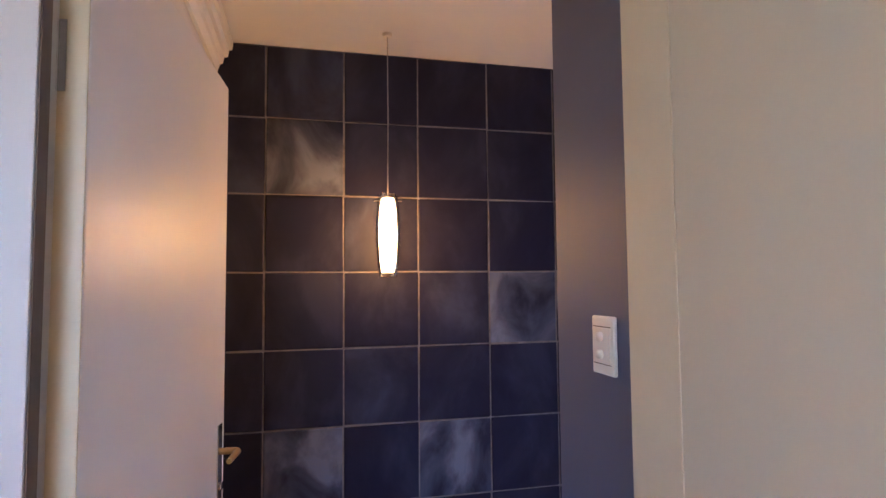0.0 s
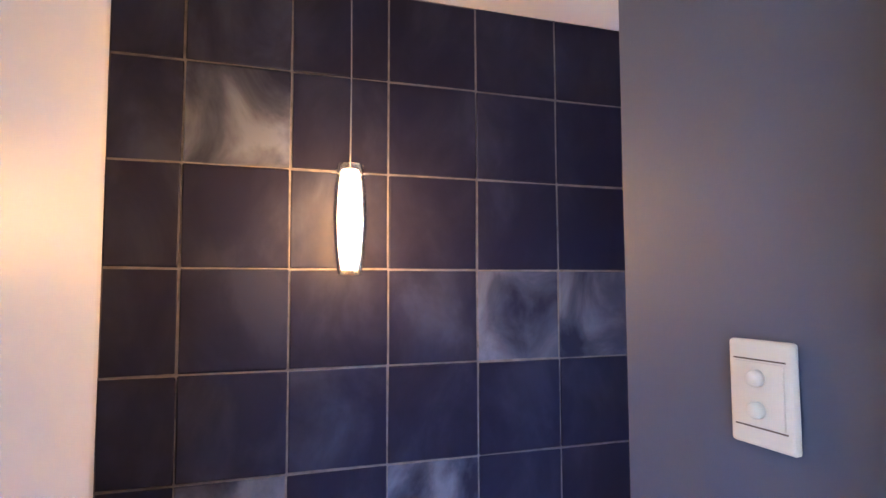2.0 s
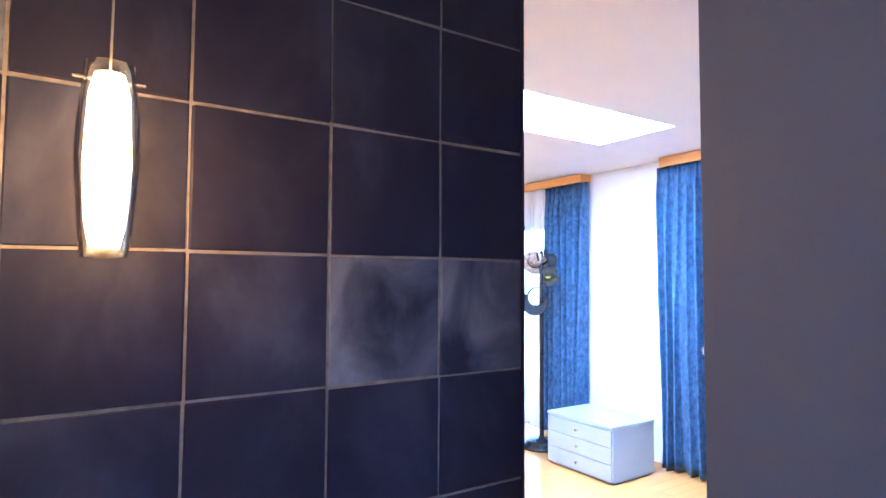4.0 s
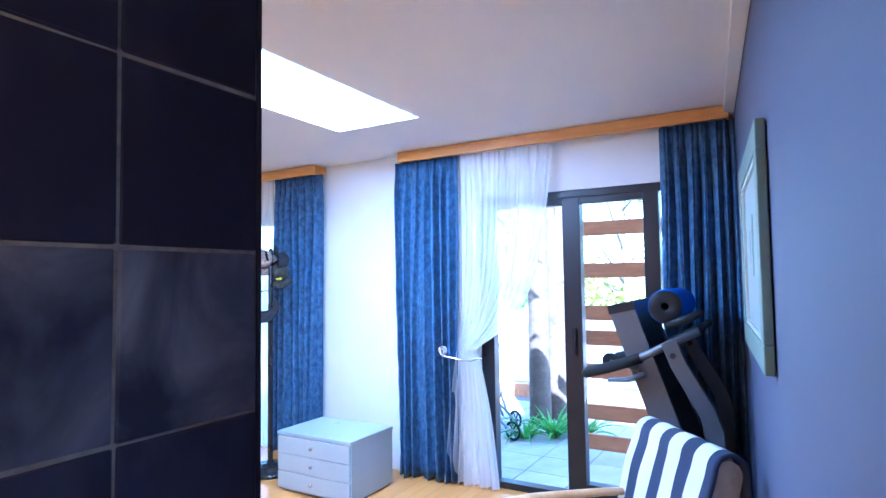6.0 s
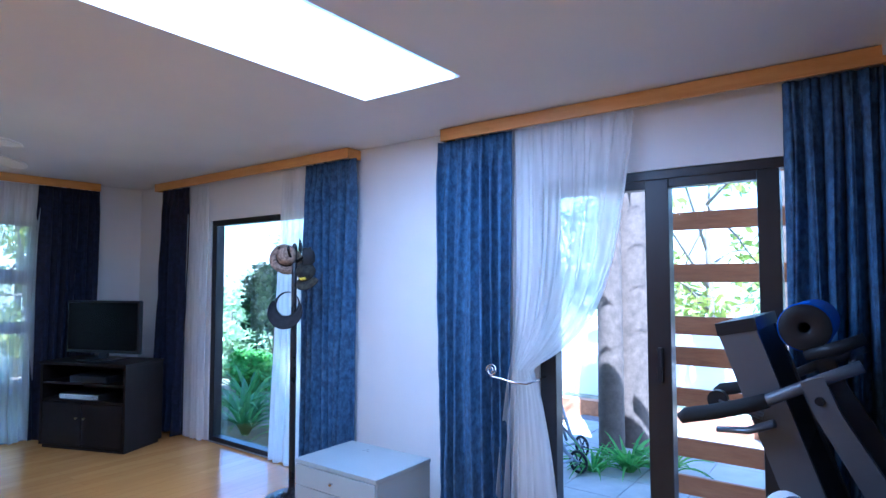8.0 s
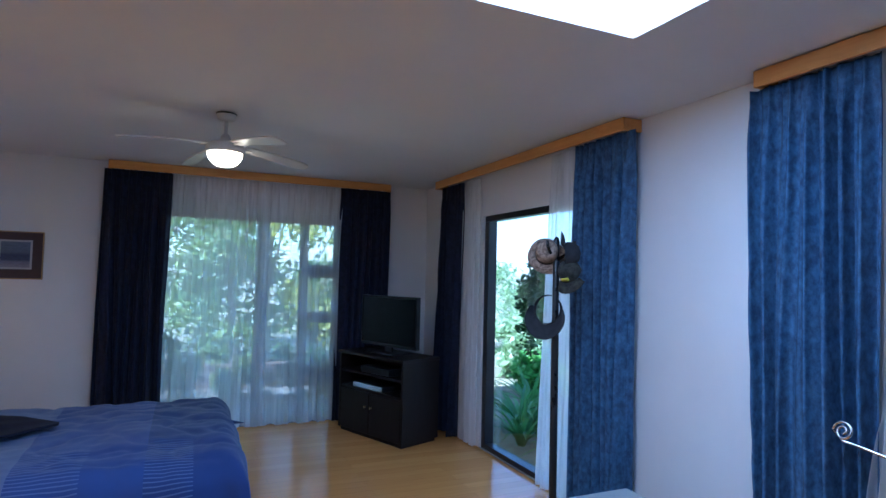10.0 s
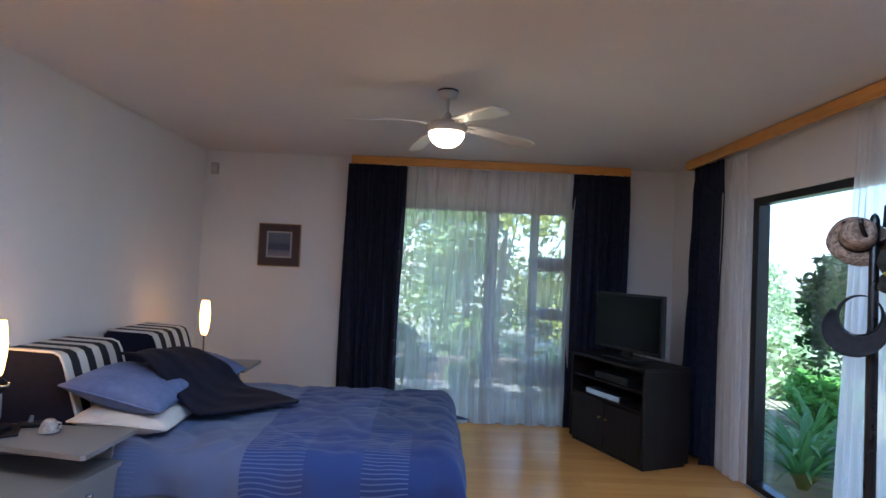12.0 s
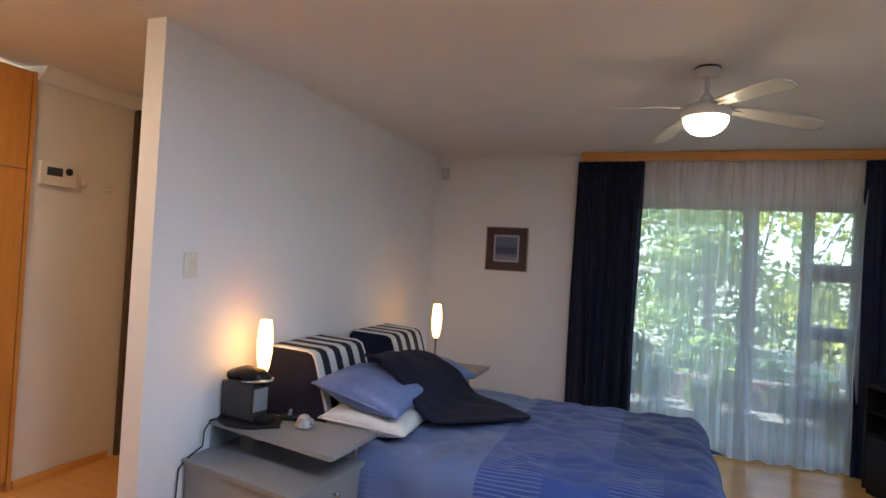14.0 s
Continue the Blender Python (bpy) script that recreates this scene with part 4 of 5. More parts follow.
def lounger(place, turn):
    """A folded garden lounger: thin tubes, crossed legs, two spoked wheels."""
    t = thing("garden_lounger", place, "folded grey metal garden lounger with two spoked wheels", "lounger", "garden loungers", turn)
    for y in (0.0, 0.56):
        part("side_bar", tube([(0.0, y, 0.10), (0.10, y, 0.16), (0.34, y, 0.56), (0.58, y, 0.98), (0.62, y, 1.0)], 0.014, 8), GREY_PLASTIC, t, smooth=True)
        part("back_bar", tube([(0.16, y, 0.10), (0.42, y, 0.50), (0.66, y, 0.90)], 0.012, 8), GREY_PLASTIC, t, smooth=True)
        part("leg", tube([(0.08, y, 0.14), (0.40, y, 0.30), (0.62, y, 0.012)], 0.012, 8), GREY_PLASTIC, t, smooth=True)
        part("leg", tube([(0.50, y, 0.84), (0.30, y, 0.24), (0.24, y, 0.012)], 0.012, 8), GREY_PLASTIC, t, smooth=True)
        rim = [(0.078 * math.cos(k * math.pi / 10), y - 0.035, 0.09 + 0.078 * math.sin(k * math.pi / 10)) for k in range(21)]
        w = part("wheel", tube(rim, 0.012, 8), BLACK_PLASTIC, t, "dark spoked wheel", True)
        part("hub", tube([(0.0, y - 0.05, 0.09), (0.0, y + 0.0, 0.09)], 0.018, 12), GREY_PLASTIC, w)
        for k in range(6):
            c, d = math.cos(k * math.pi / 3), math.sin(k * math.pi / 3)
            part("spoke", tube([(0.012 * c, y - 0.035, 0.09 + 0.012 * d), (0.07 * c, y - 0.035, 0.09 + 0.07 * d)], 0.006, 6), BLACK_PLASTIC, w)
    for x, z in ((0.02, 0.11), (0.18, 0.29), (0.30, 0.49), (0.42, 0.70), (0.54, 0.91), (0.40, 0.30), (0.62, 0.016), (0.24, 0.016)):
        part("cross_bar", tube([(x, 0.0, z), (x, 0.56, z)], 0.010, 8), GREY_PLASTIC, t, smooth=True)
    return t


lounger((5.62, 3.62, -0.03), 75)
lounger((6.05, 3.78, -0.03), 62)


# ---- hall and doorway ----
CORD = paint("grey_cord", (0.30, 0.27, 0.25), 0.6, 0.05, 10.0)
pend = thing("pendant_lamp", (0.392, 2.11, 0), "glass pendant lamp glowing warm on a thin cord", "lamp")
part("ceiling_rose", lathe([(0.0, TOP - 0.014), (0.016, TOP - 0.014), (0.02, TOP - 0.002), (0.0, TOP - 0.002)], 20), WHITE_PLASTIC, pend)
part("cord", tube([(0, 0, TOP - 0.01), (0.002, 0, 2.1), (0, 0, 1.80)], 0.0022, 8), CORD, pend)
part("inner_tube", lathe([(0.0, 1.515), (0.022, 1.515), (0.030, 1.56), (0.035, 1.65), (0.030, 1.76), (0.022, 1.795), (0.0, 1.795)], 28), LAMP_GLASS, pend, "glowing opal inner glass", True)
outer = lathe([(0.034, 1.498), (0.041, 1.56), (0.048, 1.655), (0.045, 1.73), (0.038, 1.79), (0.038, 1.81), (0.036, 1.81), (0.036, 1.79), (0.043, 1.73), (0.046, 1.655), (0.039, 1.56), (0.032, 1.498), (0.034, 1.498)], 32)
ot = part("outer_glass", outer, LAMP_CLEAR, pend, "clear outer glass", True)
ot.visible_shadow = False
part("cross_pin", tube([(-0.052, 0, 1.785), (0.052, 0, 1.785)], 0.003, 8), CHROME, pend)

sw = thing("light_switch", (0.67, 0.979, 1.344), "white plastic wall plate with two round dimmers", "switch")
part("plate", box(-0.011, -0.042, -0.0575, -0.0003, 0.042, 0.0575, 0.004), WHITE_PLASTIC, sw)
part("insert", box(-0.0135, -0.032, -0.034, -0.0112, 0.032, 0.034, 0.001), WHITE_PLASTIC, sw)
for z in (-0.0365, 0.0365):
    part("seam", box(-0.0116, -0.034, z - 0.0008, -0.0112, 0.034, z + 0.0008), BARE_WOOD, sw, "thin dark seam")
for z in (0.017, -0.017):
    part("dimmer", tube([(-0.0138, 0, z), (-0.021, 0, z), (-0.024, 0, z)], [0.0095, 0.009, 0.006], 20), WHITE_PLASTIC, sw, smooth=True)

# ---- garden-door side of the room ----
CHEST_GREY = paint("pale_blue_grey_lacquer", (0.38, 0.43, 0.46), 0.3, 0.03, 4.0, 0.02, 60)
chest = thing("chest_of_drawers", (3.65, 3.885, 0), "low pale grey chest with three drawers and small knobs", "chest")
part("carcass", box(0.012, 0.0, 0.02, 0.47, 0.655, 0.388, 0.002), CHEST_GREY, chest)
part("top", box(-0.004, -0.004, 0.389, 0.474, 0.659, 0.412, 0.003), CHEST_GREY, chest)
part("plinth", box(0.03, 0.02, 0.0, 0.45, 0.635, 0.0195), CHEST_GREY, chest)
for k in range(3):
    z = 0.026 + k * 0.1205
    d = part("drawer", box(-0.006, 0.006, z, 0.0115, 0.649, z + 0.116, 0.003), CHEST_GREY, chest)
    kb = tube([(-0.007, 0.33, z + 0.06), (-0.014, 0.33, z + 0.06), (-0.022, 0.33, z + 0.06), (-0.027, 0.33, z + 0.06)], [0.005, 0.005, 0.012, 0.009], 14)
    part("knob", kb, CHROME, d, "small round chrome knob", True)

BLACK_METAL = paint("black_lacquered_metal", (0.012, 0.011, 0.012), 0.28, 0.1, 8.0, 0.02, 60)
stand = thing("hat_stand", (3.90, 4.88, 0), "tall black hat stand on a round stepped base", "hat stand")
part("base", lathe([(0.0, 0), (0.185, 0), (0.19, 0.012), (0.18, 0.03), (0.14, 0.036), (0.13, 0.055), (0.11, 0.062), (0.03, 0.07), (0.02, 0.1), (0.0, 0.1)], 40), BLACK_METAL, stand, smooth=True)
part("pole", lathe([(0.021, 0.05), (0.021, 1.25), (0.018, 1.26), (0.018, 1.70), (0.012, 1.72), (0.0, 1.73)], 20), BLACK_METAL, stand, smooth=True)
for k in range(4):
    a = 0.5 + k * math.pi / 2
    c, s = math.cos(a), math.sin(a)
    part("peg", tube([(0.015 * c, 0.015 * s, 1.60), (0.08 * c, 0.08 * s, 1.64), (0.105 * c, 0.105 * s, 1.67), (0.11 * c, 0.11 * s, 1.70)], [0.009, 0.009, 0.008, 0.010], 10), BLACK_METAL, stand, smooth=True)

STRAW = cloth("woven_straw", (0.24, 0.16, 0.11), 0.5, 40.0, 200, 0.9, (1, 1, 3), (0.50, 0.37, 0.27))
DARK_FELT = cloth("charcoal_cloth", (0.02, 0.02, 0.024), 0.3, 25.0)
CAMO = cloth("dull_green_cloth", (0.018, 0.019, 0.014), 0.6, 22.0, 300, 0.9, None, (0.06, 0.055, 0.04))
YELLOW = paint("yellow_patch", (0.62, 0.60, 0.05), 0.6, 0.1, 60.0)


def hat(name, place, turn, brim, crown_r, crown_h, material, label, droop=0.02):
    t = thing(name, place, label, "hat")
    t.matrix_world = pose(*place, *turn)
    br = lathe([(crown_r, 0.0), (crown_r + (brim - crown_r) * 0.5, -0.005), (brim, -droop), (brim, -droop - 0.004), (crown_r + (brim - crown_r) * 0.5, -0.01), (crown_r, -0.005)], 36)
    for v in br.verts:
        v.co.z += 0.012 * math.sin(3 * math.atan2(v.co.y, v.co.x)) * (v.co.xy.length / brim) ** 2
    part("brim", br, material, t, smooth=True)
    part("crown", lathe([(crown_r, -0.004), (crown_r * 0.98, crown_h * 0.4), (crown_r * 0.9, crown_h * 0.8), (crown_r * 0.6, crown_h), (0.0, crown_h * 0.94)], 30), material, t, smooth=True)
    part("band", lathe([(crown_r + 0.002, 0.002), (crown_r + 0.001, 0.022)], 30), DARK_FELT, t)
    return t


hat("straw_hat", (3.87, 4.93, 1.63), (20, -68, 35), 0.110, 0.066, 0.085, STRAW, "pale woven straw hat hung on the hat stand", 0.03)


def cap(place, turn, material, label, patch=False):
    t = thing("peaked_cap", place, label, "cap", "caps on the hat stand")
    t.matrix_world = pose(*place, *turn) @ Matrix.Scale(0.74, 4)
    part("crown", lathe([(0.085, 0.0), (0.088, 0.03), (0.08, 0.075), (0.05, 0.105), (0.0, 0.115)], 28), material, t, smooth=True)
    def peak(u, v):
        a = math.radians(-62 + 124 * u)
        r = 0.086 + 0.085 * v * math.cos(a * 0.8)
        return (r * math.cos(a), r * math.sin(a), 0.004 - 0.025 * v * v - 0.03 * (u - 0.5) ** 2)
    part("peak", sheet(peak, 18, 6, 0.003), material, t, smooth=True)
    if patch:
        part("patch", box(0.076, -0.03, 0.03, 0.094, 0.03, 0.056, 0.003), YELLOW, t, "bright yellow badge")
    return t


cap((3.955, 4.81, 1.52), (10, 55, 205), CAMO, "dull green peaked cap with a yellow badge on the hat stand", True)
cap((3.91, 4.81, 1.63), (0, -88, 143), DARK_FELT, "black peaked cap hooked high on the hat stand")


def visor(u, v):
    a = math.radians(-100 + 200 * u)
    r = 0.085 + 0.09 * v * max(0.2, math.cos(a * 0.85))
    return (r * math.cos(a), r * math.sin(a), -0.03 * v * v)


vis = thing("sun_visor", (3.875, 4.90, 1.40), "black sun visor hanging from the hat stand", "visor")
vis.matrix_world = pose(3.872, 4.915, 1.315, 0, 100, 30)
part("peak", sheet(visor, 26, 7, 0.004), DARK_FELT, vis, smooth=True)
part("strap", lathe([(0.083, -0.012), (0.083, 0.014), (0.080, 0.014), (0.080, -0.012), (0.083, -0.012)], 30), DARK_FELT, vis)

# curtain hold-back with a scroll end
hb = thing("curtain_holdback", (4.25, 3.46, 0.95), "scrolled steel curtain hold-back on the wall", "hold-back")
spiral = [(-0.06 + (0.035 - 0.026 * q / 30) * math.sin(q * 0.36) * 0.3, 0.035 + (0.036 - 0.028 * q / 30) * math.cos(q * 0.36), 0.01 + (0.036 - 0.028 * q / 30) * math.sin(q * 0.36)) for q in range(31)]
part("scroll", tube(list(reversed(spiral)), 0.0055, 8), CHROME, hb, smooth=True)
part("arm", tube([(-0.06, 0.07, 0.008), (-0.065, 0.03, -0.024), (-0.062, -0.03, -0.03), (-0.05, -0.10, -0.045), (-0.03, -0.17, -0.05), (0.04, -0.20, -0.04), (0.149, -0.20, -0.03)], 0.006, 8), CHROME, hb, smooth=True)


# treadmill folded upright
MILL_GREY = paint("silver_grey_painted_steel", (0.125, 0.13, 0.145), 0.35, 0.04, 6.0, 0.02, 60, 0.4)
FOAM = paint("black_foam_grip", (0.015, 0.015, 0.016), 0.9, 0.1, 30.0, 0.4, 200)
BLUE_FOAM = paint("blue_foam", (0.02, 0.10, 0.55), 0.7, 0.1, 30.0, 0.3, 200)
mill = thing("treadmill", (3.66, 1.95, 0), "folded treadmill with a black deck and silver-grey arms", "treadmill")


def slab_yz(x0, x1, a, b, thick, bevel=0.004):
    """A slab between two (y, z) ends, spread along x."""
    d = Vector((b[0] - a[0], b[1] - a[1])).normalized()
    n = Vector((-d.y, d.x)) * thick / 2
    pts = [(a[0] + n.x, a[1] + n.y), (b[0] + n.x, b[1] + n.y), (b[0] - n.x, b[1] - n.y), (a[0] - n.x, a[1] - n.y)]
    return prism(pts, x0, x1, "x")


LO, HI = (-0.235, 0.12), (0.178, 1.305)
part("deck", slab_yz(0.03, 0.50, LO, HI, 0.10), BLACK_PLASTIC, mill)
part("belt", slab_yz(0.05, 0.48, (LO[0] - 0.055, LO[1] + 0.05), (HI[0] - 0.055, HI[1] - 0.05), 0.006), paint("rubber_belt", (0.012, 0.012, 0.013), 0.7, 0.15, 20.0, 0.3, 150), mill)
for x in (0.0, 0.502):
    part("side_rail", slab_yz(x, x + 0.028, LO, (HI[0], HI[1] - 0.01), 0.125), MILL_GREY, mill, "silver-grey side rail")
part("end_cap", slab_yz(-0.004, 0.534, (HI[0] - 0.004, HI[1] - 0.02), (HI[0] + 0.006, HI[1] + 0.025), 0.135), BLACK_PLASTIC, mill)
for x in (-0.05, 0.56):
    arm = [(-0.02, 1.14), (-0.085, 1.165), (-0.13, 1.05), (-0.245, 0.85), (-0.28, 0.74), (-0.285, 0.04), (-0.215, 0.04), (-0.205, 0.70), (-0.185, 0.80), (-0.06, 1.03)]
    part("arm", prism(arm, x - 0.02, x + 0.02, "x"), MILL_GREY, mill, "silver-grey upright arm")
    hd = part("handle", tube([(x, -0.19, 1.205), (x, -0.05, 1.135), (x, 0.08, 1.065), (x, 0.14, 1.045), (x, 0.33, 0.985)], 0.02, 12), MILL_GREY, mill, smooth=True)
    part("grip", tube([(x, 0.08, 1.065), (x, 0.15, 1.038), (x, 0.25, 1.005), (x, 0.34, 0.982), (x, 0.365, 0.965)], [0.025, 0.027, 0.027, 0.028, 0.02], 12), FOAM, hd, "black foam grip", True)
    part("foot_rail", tube([(x, -0.36, 0.03), (x, 0.40, 0.03)], 0.028, 8), MILL_GREY, mill, smooth=True)
    part("bracket", tube([(x, 0.06, 0.99), (x, 0.14, 0.955), (x, 0.24, 0.945)], [0.03, 0.026, 0.02], 8, flat=0.5), MILL_GREY, mill, smooth=True)
    part("bolt", tube([(x - 0.021, -0.073, 1.085), (x - 0.031, -0.073, 1.085)], 0.014, 10), BLACK_PLASTIC, mill)
part("console", tube([(0.0, -0.20, 1.29), (0.0, -0.12, 1.25), (0.0, -0.03, 1.22)], [0.018, 0.024, 0.016], 10), BLACK_PLASTIC, mill, smooth=True)
part("crossbar", tube([(-0.05, -0.17, 1.20), (0.56, -0.17, 1.20)], 0.02, 10), BLACK_PLASTIC, mill, smooth=True)
part("wheel", tube([(-0.012, 0.245, 1.04), (0.02, 0.245, 1.04)], 0.035, 18), BLACK_PLASTIC, mill)
part("wheel_arm", tube([(0.0, 0.24, 1.04), (0.0, 0.10, 1.0)], 0.014, 8), MILL_GREY, mill)
rm = thing("rolled_mat", (3.66, 1.918, 1.315), "rolled blue foam mat on the treadmill", "mat")
LAY = Matrix.Rotation(radians(90), 4, "Y")
outer = lathe([(0.080, 0.006), (0.083, 0.009), (0.084, 0.03), (0.084, 0.48), (0.083, 0.49), (0.080, 0.49)], 36)
inner = lathe([(0.017, 0.49), (0.017, 0.006), (0.022, 0.002), (0.076, 0.004), (0.0795, 0.007), (0.0795, 0.488), (0.017, 0.49)], 36)
outer.transform(LAY)
inner.transform(LAY)
part("roll", outer, BLUE_FOAM, rm, smooth=True)
part("inner_turn", inner, BLACK_PLASTIC, rm, "dark inner turns of the roll", True)


# armchair with a striped cloth over its back
def towel_stripes():
    m, nt, b = nodes_of("navy_and_white_striped_towel")
    tc = nt.nodes.new("ShaderNodeTexCoord")
    sx = nt.nodes.new("ShaderNodeSeparateXYZ")
    nt.links.new(tc.outputs["Object"], sx.inputs[0])
    md = add(nt, "ShaderNodeMath")
    md.operation, md.inputs[1].default_value = "MULTIPLY", 1 / 0.165
    nt.links.new(sx.outputs[0], md.inputs[0])
    fc = add(nt, "ShaderNodeMath")
    fc.operation = "FRACT"
    nt.links.new(md.outputs[0], fc.inputs[0])
    r = ramp(nt, fc.outputs[0], [(0.0, (0.035, 0.045, 0.085)), (0.46, (0.72, 0.72, 0.74))])
    r.color_ramp.interpolation = "CONSTANT"
    nt.links.new(r.outputs[0], b.inputs["Base Color"])
    b.inputs["Roughness"].default_value = 0.95
    bumped(nt, b, noise_tex(nt, 260.0, 3.0).outputs[0], 0.5, 0.004)
    return m


CHAIR_AT, CHAIR_TURN = (3.10, 1.94), 38.7
chair = thing("armchair", (*CHAIR_AT, 0), "low armchair with a pale wooden frame", "armchair", turn=CHAIR_TURN)
for x in (-0.30, 0.27):
    part("arm", tube([(x, -0.16, 0.50), (x, 0.05, 0.505), (x, 0.36, 0.50), (x, 0.52, 0.485), (x, 0.575, 0.46)], [0.024, 0.027, 0.032, 0.030, 0.02], 12, flat=0.6), CHAIR_WOOD, chair, smooth=True)
    part("leg", tube([(x, 0.42, 0.0), (x, 0.43, 0.25), (x, 0.44, 0.49)], [0.017, 0.021, 0.02], 10), CHAIR_WOOD, chair, smooth=True)
    part("leg", tube([(x, -0.24, 0.0), (x, -0.19, 0.28), (x, -0.16, 0.50)], [0.017, 0.021, 0.02], 10), CHAIR_WOOD, chair, smooth=True)
BEIGE_CLOTH = cloth("beige_upholstery", (0.42, 0.36, 0.29), 0.15, 12.0, 300, 0.9)
part("seat", box(-0.255, -0.16, 0.27, 0.225, 0.44, 0.40, 0.045, segs=3), BEIGE_CLOTH, chair, "beige seat cushion", True)
bb = prism([(-0.14, 0.34), (-0.05, 0.34), (-0.125, 0.74), (-0.14, 0.775), (-0.17, 0.795), (-0.20, 0.795), (-0.23, 0.775), (-0.245, 0.74)], -0.295, 0.265, "x")
part("backrest", bb, BEIGE_CLOTH, chair, "beige back cushion")


def towel_fn(u, v):
    """Down the back, over the top, down the front."""
    L = -0.42 + 0.95 * v
    x = -0.31 + 0.60 * u
    r = 0.068
    if L < -r * 1.57:
        y, z = -0.19 - r - 0.02 * (-(L + r * 1.57)), 0.745 + (L + r * 1.57)
    elif L < r * 1.57:
        a = L / r
        y, z = -0.19 + r * math.sin(a), 0.745 + r * math.cos(a)
    else:
        d = L - r * 1.57
        y, z = -0.19 + r + 0.30 * d, 0.745 - d * 0.95
    w = 0.008 * noise.noise(Vector((x * 5, L * 6, 1.0)))
    return (x + 0.01 * math.sin(5 * L), y + w, z + w)


tw = part("towel", sheet(towel_fn, 40, 44, 0.016), towel_stripes(), smooth=True)
tw.matrix_world = pose(*CHAIR_AT, 0.012, 0, 0, CHAIR_TURN)
tagged(tw, "navy and white striped towel laid over the armchair back", "towel")

# framed print on the blue wall
SAGE = paint("sage_green_frame_paint", (0.21, 0.29, 0.24), 0.45, 0.08, 12.0, 0.05, 80)
ang = math.degrees(math.atan(SK))
art = thing("framed_print", (2.49, 1.25 + SK * (2.49 - 0.67), 1.20), "large print with a cream mount in a sage green frame", "picture")
art.matrix_world = pose(2.50, 1.27 + SK * (2.50 - 0.697), 1.18, 0, 0, ang)
AW, AH = 0.98, 0.73
for s in ((0, 0, AW, 0.085), (0, AH - 0.085, AW, AH), (0, 0.0855, 0.085, AH - 0.0855), (AW - 0.085, 0.0855, AW, AH - 0.0855)):
    part("frame_bar", box(s[0], 0.0, s[1], s[2], 0.028, s[3], 0.004), SAGE, art)
for s in ((0.085, 0.085, AW - 0.085, 0.10), (0.085, AH - 0.10, AW - 0.085, AH - 0.085), (0.085, 0.1005, 0.10, AH - 0.1005), (AW - 0.10, 0.1005, AW - 0.085, AH - 0.1005)):
    part("inner_fillet", box(s[0], 0.004, s[1], s[2], 0.023, s[3], 0.002), paint("pale_fillet", (0.55, 0.58, 0.5), 0.4), art)
part("mount", box(0.10, 0.003, 0.10, AW - 0.10, 0.012, AH - 0.10), paint("pale_print_paper", (0.36, 0.42, 0.40), 0.5, 0.06, 4.0), art, "pale paper print")
part("printed_plant", box(0.46, 0.0125, 0.28, 0.53, 0.0135, 0.50), paint("faded_green_print", (0.17, 0.26, 0.21), 0.5, 0.4, 40.0), art, "faded green plant shape")
part("printed_plant", box(0.62, 0.0125, 0.33, 0.66, 0.0135, 0.45), paint("faded_grey_print", (0.24, 0.31, 0.31), 0.5, 0.3, 40.0), art)

# ---- ceiling fan ----
FAN_WHITE = paint("white_fan_enamel", (0.56, 0.53, 0.49), 0.35, 0.03, 6.0, 0.02, 60)
fan = thing("ceiling_fan", (2.175, 5.85, 0), "white four-bladed ceiling fan with a lit glass bowl", "ceiling fan")
part("canopy", lathe([(0.0, TOP - 0.001), (0.056, TOP - 0.001), (0.058, TOP - 0.012), (0.050, TOP - 0.042), (0.03, TOP - 0.05), (0.0, TOP - 0.05)], 40), FAN_WHITE, fan, smooth=True)
part("canopy_ring", lathe([(0.058, TOP - 0.0012), (0.061, TOP - 0.006), (0.058, TOP - 0.011)], 40), BLACK_METAL, fan)
part("stem", lathe([(0.011, 2.28), (0.011, TOP - 0.045)], 16), FAN_WHITE, fan, smooth=True)
part("motor", lathe([(0.0, 2.315), (0.018, 2.312), (0.030, 2.29), (0.034, 2.268), (0.07, 2.262), (0.102, 2.25), (0.114, 2.232), (0.114, 2.214), (0.108, 2.20), (0.102, 2.195), (0.0, 2.195)], 56), FAN_WHITE, fan, smooth=True)
part("bowl", lathe([(0.101, 2.194), (0.101, 2.184), (0.097, 2.170), (0.089, 2.155), (0.077, 2.140), (0.062, 2.128), (0.044, 2.119), (0.022, 2.114), (0.0, 2.113)], 64), glow("lit_frosted_bowl", (1.0, 0.72, 0.38), 4.5), fan, "lit frosted glass bowl", True)
for a in (196, 108, 22, -66):
    def blade(u, v):
        r = 0.12 + 0.47 * u
        w = 0.062 * (0.55 + 0.9 * u - 0.55 * u * u) * (1 if u < 0.85 else max(0.25, math.sqrt(max(0.0, 1 - ((u - 0.85) / 0.155) ** 2))))
        y = (2 * v - 1) * w + 0.03 * math.sin(2.2 * u)
        return (r, y, 2.245 - 0.22 * y - 0.04 * u * u)
    b = part("blade", sheet(blade, 22, 6, 0.007), FAN_WHITE, fan, smooth=True)
    b.matrix_basis = pose(0, 0, 0, 0, 0, a)
    ib = part("blade_iron", tube([(0.08, 0, 2.235), (0.14, 0.0, 2.235), (0.20, 0.012, 2.240)], [0.012, 0.012, 0.008], 8, flat=0.5), FAN_WHITE, b)

